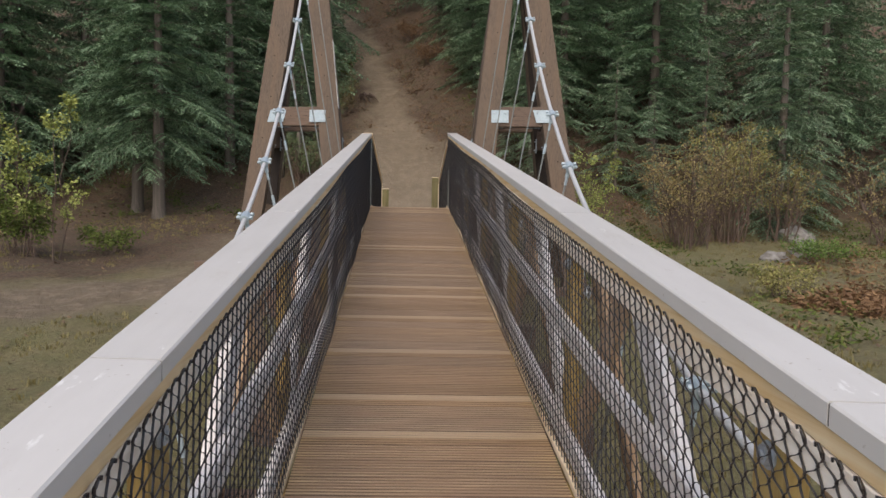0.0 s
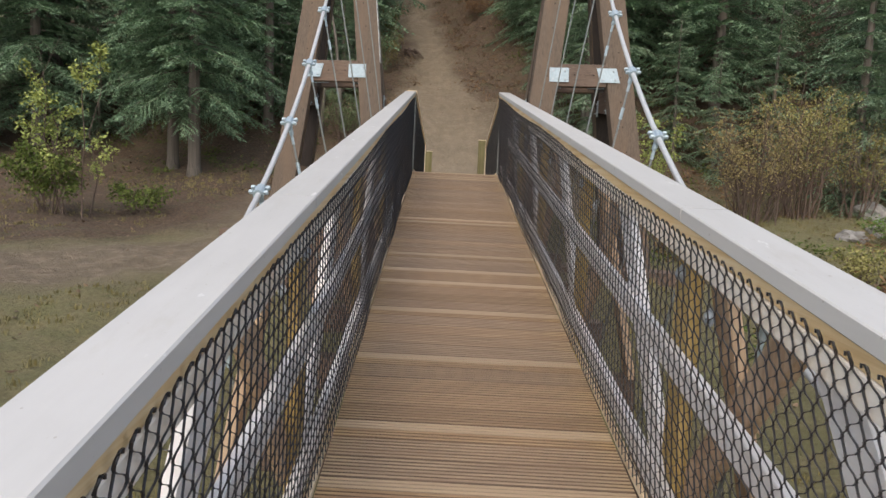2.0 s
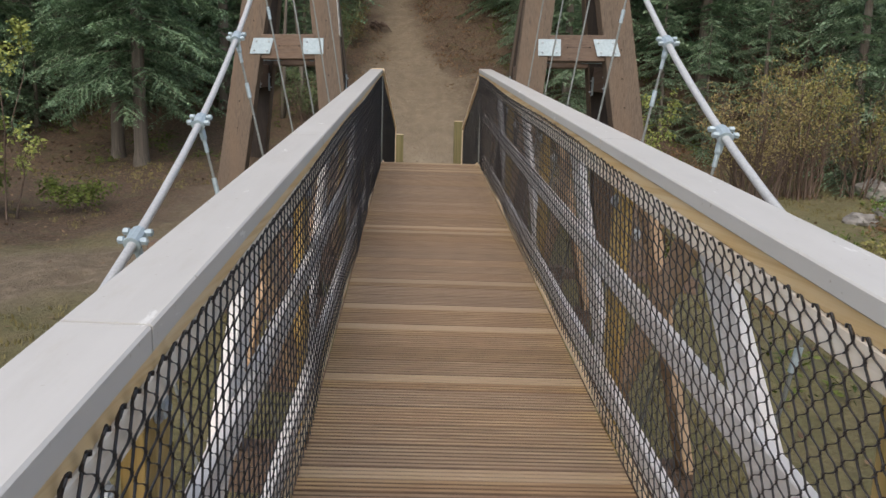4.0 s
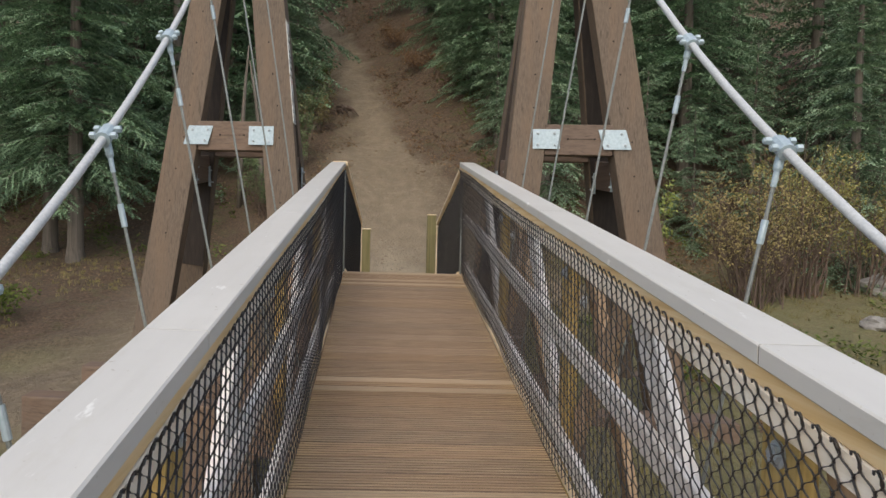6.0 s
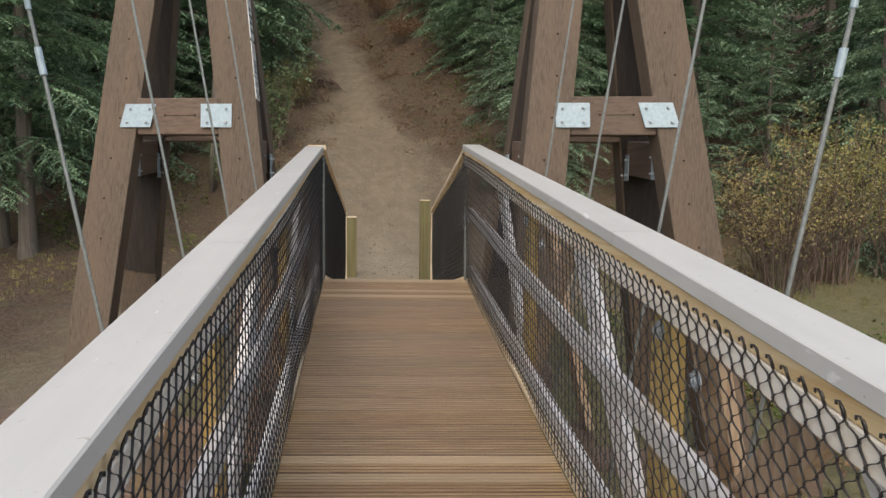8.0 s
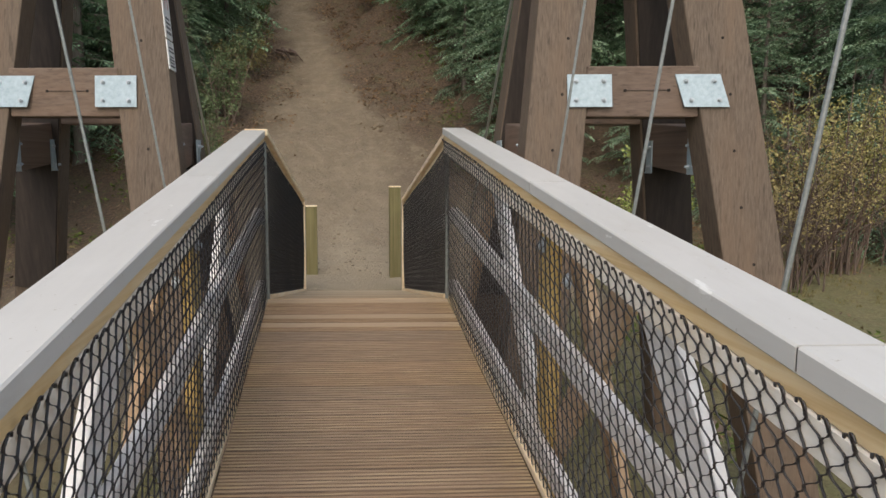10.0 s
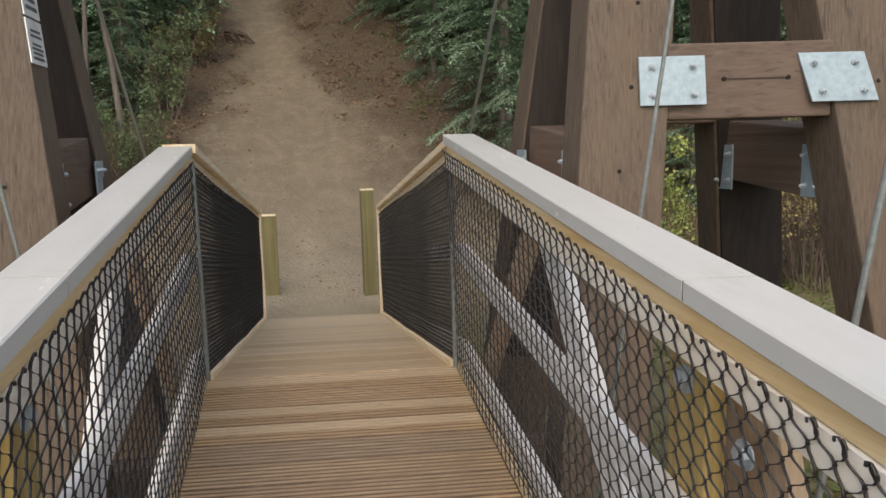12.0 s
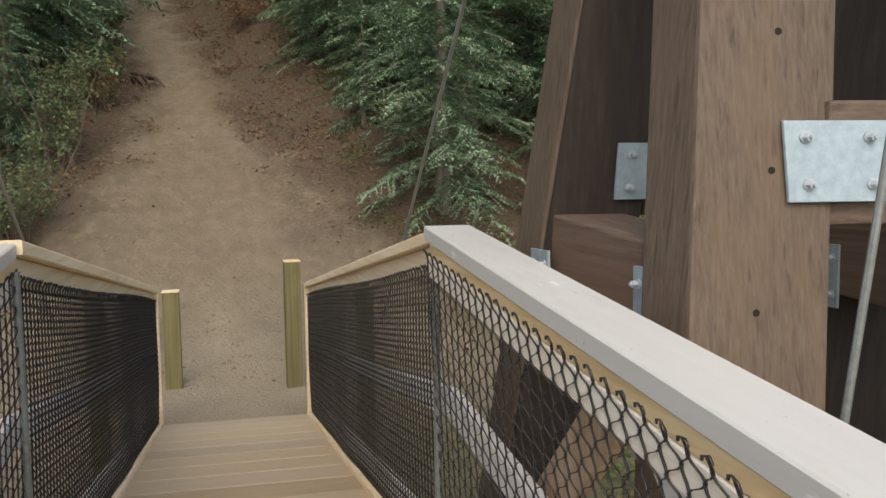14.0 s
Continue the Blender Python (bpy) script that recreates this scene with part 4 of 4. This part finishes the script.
FAR = [(-6.6, 12.4), (-10.7, 10.0), (-3.5, 12.2), (6.6, 12.8), (11.0, 10.9), (13.0, 10.4), (3.8, 16.8), (-8.2, 15.4), (-12.8, 10.4), (-7.2, 10.4), (-9.2, 10.8), (-5.0, 10.2), (-4.0, 14.6), (12.2, 19.2), (9.6, 12.6), (-8.6, 13.2), (-11.5, 12.2), (-5.6, 15.4), (-3.6, 17.6), (-7.4, 17.5), (-10.4, 16.4), (-14.0, 13.6), (-16.2, 9.5), (-5.0, 21.0), (-9.0, 21.5), 
       (2.2, 18.5), (5.4, 15.0), (7.7, 14.6), (13.6, 13.2), (15.4, 11.2), (17.0, 9.0), (4.6, 19.4), (7.6, 18.8), (11.0, 18.0), (15.0, 16.4), (1.4, 23.5), (6.0, 24.0), (10.4, 23.4), (-2.6, 25.5), (-6.6, 26.5), (-19.5, 7.0), (20.5, 8.0), (0.0, 30.0), (-4.5, 31.0), (1.2, 20.5), (-4.4, 19.6), (5.0, 30.0), (-11.5, 28.0), (12.5, 29.0)]
first_use = set()


def stand(kind, x, y, turn, size):
    m = pose(x, y, lie(x, y) - 0.05, 0, 0, turn) @ Matrix.Scale(size, 4)
    t = kinds[kind]
    if kind not in first_use:
        first_use.add(kind)
        tagged(t, words[kind], "tree", "spruces round the trail")
        t.matrix_basis = m
    else:
        c = copy_thing(t, pose(x, y, lie(x, y) - 0.05, 0, 0, turn))
        c.scale = (size, size, size)


for k, x, y, turn, size in NEAR:
    stand(k, x, y, turn, size)
rng_far = random.Random(5)
for x, y in FAR:
    stand(3, x, y, rng_far.uniform(0, 360), rng_far.uniform(0.85, 1.2))
# younger growth along the edge of the wood
for x, y, size in ((-9.2, 9.2, 0.4), (-4.9, 11.2, 0.45), (-11.8, 8.0, 0.5), (-5.8, 12.0, 0.4), (5.6, 8.4, 0.42), (6.4, 7.8, 0.35), (8.0, 8.2, 0.5), (10.4, 7.6, 0.45), (2.9, 12.0, 0.5), (12.8, 7.2, 0.6), (-2.7, 13.6, 0.5), (14.2, 8.2, 0.5), (-14.2, 6.2, 0.5), (4.2, 13.0, 0.6), (-3.2, 15.4, 0.6), (2.6, 11.0, 0.35)):
    stand(4, x, y, rng_far.uniform(0, 360), size * 2.0)

shrub("sapling", "slender sapling with yellow-green leaves beside the dirt road", "sapling", (-6.3, 2.3), 3.3, 1.25, 5, 2300, 0.065, M_LIME, 21, 0.12, 0.2)
shrub("shrub", "low bright green bush at the foot of a sapling", "shrub", (-6.7, 2.2), 1.3, 0.95, 14, 3000, 0.065, M_OLIVE, 22, 0.05)
shrub("shrub", "low green bush by the dirt road", "shrub", (-5.4, 2.9), 0.55, 0.8, 12, 1500, 0.055, M_OLIVE, 23, 0.0)
shrub("shrub", "broad leggy shrub with ochre autumn leaves and bare stems", "shrub", (6.0, 4.3), 2.35, 1.45, 48, 6000, 0.046, M_OCHRE, 24, 0.38)
shrub("shrub", "tall leggy shrub with yellow-green and ochre autumn leaves", "shrub", (7.1, 4.9), 3.0, 1.4, 40, 6800, 0.050, M_YELLOW, 25, 0.45)
shrub("shrub", "leggy shrub with thin yellow-brown leaves", "shrub", (8.6, 5.4), 2.4, 1.3, 30, 1900, 0.055, M_YELLOW, 26, 0.3)
shrub("shrub", "leggy shrub with thin yellow-brown leaves", "shrub", (10.6, 4.4), 2.4, 1.4, 30, 1700, 0.05, M_OCHRE, 44, 0.3)
shrub("shrub", "low bright yellow-green bush on the meadow", "shrub", (5.1, -1.3), 0.55, 0.55, 14, 1300, 0.045, M_YELLOW, 45, 0.0)
shrub("shrub", "low dense green bush between grey boulders", "shrub", (7.7, 2.2), 0.42, 0.8, 18, 1900, 0.05, M_GREEN, 46, 0.0)
shrub("shrub", "small lime-yellow shrub behind the tower", "shrub", (3.75, 3.5), 2.2, 0.6, 12, 2200, 0.052, M_LIME, 27, 0.3)
shrub("shrub", "olive-green bush on the bank beside the trail", "shrub", (-2.6, 8.3), 1.5, 0.9, 16, 3200, 0.05, M_DULL, 28, 0.05)
shrub("shrub", "pale green bush on the bank beside the trail", "shrub", (-2.2, 9.8), 2.2, 0.9, 12, 3000, 0.055, M_DULL, 29, 0.1)


# ---- ground clutter ----
def scatter(name, label, category, mat, n, seed, area, make, keep):
    """One object of many loose bits lying on the ground."""
    rng = random.Random(seed)
    v, f = [], []
    while n:
        x, y = rng.uniform(area[0], area[1]), rng.uniform(area[2], area[3])
        n -= 1
        if not keep(x, y, rng):
            continue
        make(v, f, Vector((x, y, lie(x, y))), rng)
    tagged(raw(name, v, f, mat), label, category, "", "stuff")


def leaf_bit(v, f, p, rng):
    a, z = rng.uniform(0, 6.283), rng.uniform(0.02, 0.05)
    d, s = Vector((math.cos(a), math.sin(a), rng.uniform(-0.2, 0.5))) * z, Vector((-math.sin(a), math.cos(a), rng.uniform(-0.3, 0.3))) * z * 0.5
    p = p + Vector((0, 0, 0.012))
    b = len(v)
    v += [p - d, p + s, p + d + Vector((0, 0, z * 0.3)), p - s]
    f += [(b, b + 1, b + 2), (b, b + 2, b + 3)]


def pebble(v, f, p, rng):
    z = rng.uniform(0.008, 0.03) * rng.uniform(0.5, 1.2)
    b = len(v)
    top = p + Vector((rng.uniform(-0.3, 0.3) * z, rng.uniform(-0.3, 0.3) * z, z * 0.8))
    k = 6
    for i in range(k):
        a = i * 6.283 / k + rng.uniform(-0.3, 0.3)
        v.append(p + Vector((math.cos(a) * z, math.sin(a) * z, -0.3 * z)))
    for i in range(k):
        a = i * 6.283 / k + rng.uniform(-0.3, 0.3)
        v.append(p + Vector((math.cos(a) * z * 0.7, math.sin(a) * z * 0.7, z * rng.uniform(0.4, 0.65))))
    v.append(top)
    for i in range(k):
        j = (i + 1) % k
        f += [(b + i, b + j, b + k + j, b + k + i), (b + k + i, b + k + j, b + 2 * k)]


def blade_tuft(height):
    def make(v, f, p, rng):
        for i in range(rng.randint(6, 11)):
            a, h = rng.uniform(0, 6.283), height * rng.uniform(0.5, 1.2)
            o = p + Vector((rng.gauss(0, 0.03), rng.gauss(0, 0.03), -0.01))
            bend = Vector((math.cos(a), math.sin(a), 0)) * h * rng.uniform(0.15, 0.6)
            w = Vector((-math.sin(a), math.cos(a), 0)) * 0.006
            b = len(v)
            v.extend([o - w, o + w, o + bend * 0.35 + Vector((0, 0, h * 0.65)) + w * 0.7, o + bend * 0.35 + Vector((0, 0, h * 0.65)) - w * 0.7, o + bend + Vector((0, 0, h * 0.9))])
            f.extend([(b, b + 1, b + 2, b + 3), (b + 3, b + 2, b + 4)])
    return make


def sprig(v, f, p, rng):
    for i in range(rng.randint(8, 14)):
        c = p + Vector((rng.gauss(0, 0.09), rng.gauss(0, 0.09), abs(rng.gauss(0, 0.08))))
        d = Vector((rng.gauss(0, 1), rng.gauss(0, 1), rng.uniform(-0.2, 0.8))).normalized() * rng.uniform(0.025, 0.06)
        s = d.cross(Vector((rng.gauss(0, 1), rng.gauss(0, 1), 1))).normalized() * 0.014
        b = len(v)
        v += [c - d, c + s, c + d, c - s]
        f += [(b, b + 1, b + 2), (b, b + 2, b + 3)]


off_trail = lambda x, y: abs(x - trail_x(y)) > max(0.9, 3.0 - 0.13 * y) * 0.8
off_road = lambda x, y: x > 1.6 or ((abs(0.66 * x - 0.75 * (y - 5.2)) > 2.4 or x < -5) and abs(0.66 * x - 0.75 * (y - 2.8)) > 1.5)
scatter("fallen_leaves", "brown fallen leaves and twigs littering the wooded slope", "leaf litter", M_LITTER, 15000, 31, (-13, 13, 4.8, 20), leaf_bit, lambda x, y, r: off_trail(x, y) or r.random() < 0.12)
scatter("fallen_leaves", "brown fallen leaves scattered over the grass", "leaf litter", M_LITTER, 2500, 32, (-9, 12, -6, 6), leaf_bit, lambda x, y, r: abs(x) > 1.5 and (off_road(x, y) or r.random() < 0.15))
scatter("pebbles", "small brown stones and clods scattered on the dirt trail", "stones", M_CLOD, 5200, 33, (-4, 4, 4.4, 14), pebble, lambda x, y, r: not off_trail(x, y) and r.random() < 0.6)
scatter("dry_grass", "short dry yellow-green grass beside the road", "grass", M_GRASS, 6500, 34, (-9, 12, -7, 6.5), blade_tuft(0.065), lambda x, y, r: abs(x) > 1.3 and off_road(x, y) and noise.noise((x * 0.6, y * 0.6, 2)) > -0.15)
scatter("low_plants", "rust-brown low plants on the meadow", "undergrowth", M_RUST, 1500, 35, (3, 13, -3, 8), sprig, lambda x, y, r: noise.noise((x * 0.45, y * 0.45, 9)) > 0.08)
scatter("low_plants", "green and yellow low plants on the meadow", "undergrowth", M_OLIVE, 2200, 36, (2.4, 13, -4, 9), sprig, lambda x, y, r: noise.noise((x * 0.5, y * 0.5, 5)) > 0.1)
scatter("undergrowth", "olive-green undergrowth on the banks beside the trail", "undergrowth", M_OLIVE, 2600, 37, (-9, 9, 6.5, 16), sprig, lambda x, y, r: abs(x - trail_x(y)) > 2.2 and noise.noise((x * 0.7, y * 0.7, 4)) > 0.05)

scatter("undergrowth", "brown and olive scrub along the upper trail", "undergrowth", M_LITTER, 1500, 38, (-6, 4, 9.5, 24), sprig, lambda x, y, r: 0.75 < abs(x - trail_x(y)) < 2.6 and noise.noise((x * 0.9, y * 0.9, 14)) > -0.1)
scatter("undergrowth", "rust-brown litter plants along the upper trail", "undergrowth", M_RUST, 1500, 39, (-6, 4, 9, 24), sprig, lambda x, y, r: 0.6 < abs(x - trail_x(y)) < 2.6 and noise.noise((x * 0.9, y * 0.9, 24)) > -0.05)

scatter("low_plants", "rusty red low plants in a patch on the meadow", "undergrowth", M_RUST, 2600, 40, (4.0, 8.0, -3.6, -0.4), sprig, lambda x, y, r: math.hypot((x - 6.0) / 1.5, (y + 2.0) / 1.2) < 0.75 + 0.4 * noise.noise((x, y, 1)))
shrub("shrub", "brownish dry bush on the bank beside the upper trail", "shrub", (-2.1, 12.2), 1.1, 0.8, 14, 1500, 0.06, M_GRASS, 47, 0.05)
shrub("shrub", "brownish dry bush on the bank beside the upper trail", "shrub", (-2.5, 15.5), 1.2, 0.9, 14, 1500, 0.06, M_OLIVE, 48, 0.05)
shrub("shrub", "rusty dry scrub on the bank beside the upper trail", "shrub", (0.9, 15.6), 0.8, 0.8, 14, 1000, 0.06, M_RUST, 49, 0.05)
shrub("shrub", "rusty dry scrub on the bank beside the upper trail", "shrub", (0.3, 18.4), 0.9, 0.9, 14, 1000, 0.06, M_RUST, 50, 0.05)


def rock(x, y, size, seed):
    bm = bmesh.new()
    bmesh.ops.create_icosphere(bm, subdivisions=3, radius=size)
    for q in bm.verts:
        q.co *= 1 + 0.35 * noise.noise(q.co * 1.6 / size + Vector((seed, 0, 0))) + 0.1 * noise.noise(q.co * 5 / size)
        q.co.z *= 0.65
        q.co += Vector((x, y, lie(x, y) + size * 0.2))
    tagged(solid("boulder", bm, M_ROCK, None, "", False), "weathered grey boulder lying in low meadow plants", "boulder", "boulders on the meadow")


for x, y, size, seed in ((8.98, 5.42, 0.40, 1), (7.1, 2.75, 0.24, 2), (8.0, 3.3, 0.28, 3)):
    rock(x, y, size, seed)


def log(p, q, r):
    p, q = Vector((*p, lie(*p) + r)), Vector((*q, lie(*q) + r))
    bm = tube([p.lerp(q, t) + Vector((0, 0, 0.03 * math.sin(t * 7))) for t in (0, 0.2, 0.4, 0.6, 0.8, 1.0)], [r, r * 1.03, r * 0.95, r * 0.92, r * 0.85, r * 0.8], 12)
    tagged(solid("fallen_log", bm, M_BARK, None, "", True), "fallen grey-brown log lying on the wooded slope", "log")


log((10.2, 16.0), (12.8, 17.6), 0.27)
log((-9.5, 11.4), (-6.2, 12.6), 0.11)


def dead_stem(x, y, lean, height):
    b = Vector((x, y, lie(x, y) - 0.1))
    bm = tube([b + Vector((lean * t * t, 0.1 * t, height * t)) for t in (0, 0.25, 0.5, 0.75, 1)], [0.06, 0.055, 0.045, 0.035, 0.015], 8)
    tagged(solid("dead_tree", bm, M_BARK, None, "", True), "thin bare grey dead trunk leaning in the wood", "dead tree", "dead stems in the wood")


dead_stem(9.4, 7.9, 0.9, 3.2)
dead_stem(-3.3, 8.9, 0.15, 3.6)
dead_stem(-2.9, 9.3, -0.3, 3.0)


def roots(x, y):
    """A dark washed-out root plate on the edge of the trail."""
    rng = random.Random(8)
    r = thing("tree_roots", "dark washed-out tree roots hanging over the trail bank", "roots")
    for i in range(10):
        o = Vector((x + rng.uniform(-0.35, 0.0), y + rng.uniform(-0.15, 0.15), lie(x, y) + rng.uniform(0.1, 0.3)))
        e = o + Vector((rng.uniform(0.0, 0.35), rng.uniform(-0.2, 0.1), rng.uniform(-0.35, -0.1)))
        part("root", tube([o, o.lerp(e, 0.5) + Vector((0.05, 0, 0.05)), e], [0.035, 0.026, 0.012], 6), M_STEM, r, "", True)


roots(-1.2, 13.2)
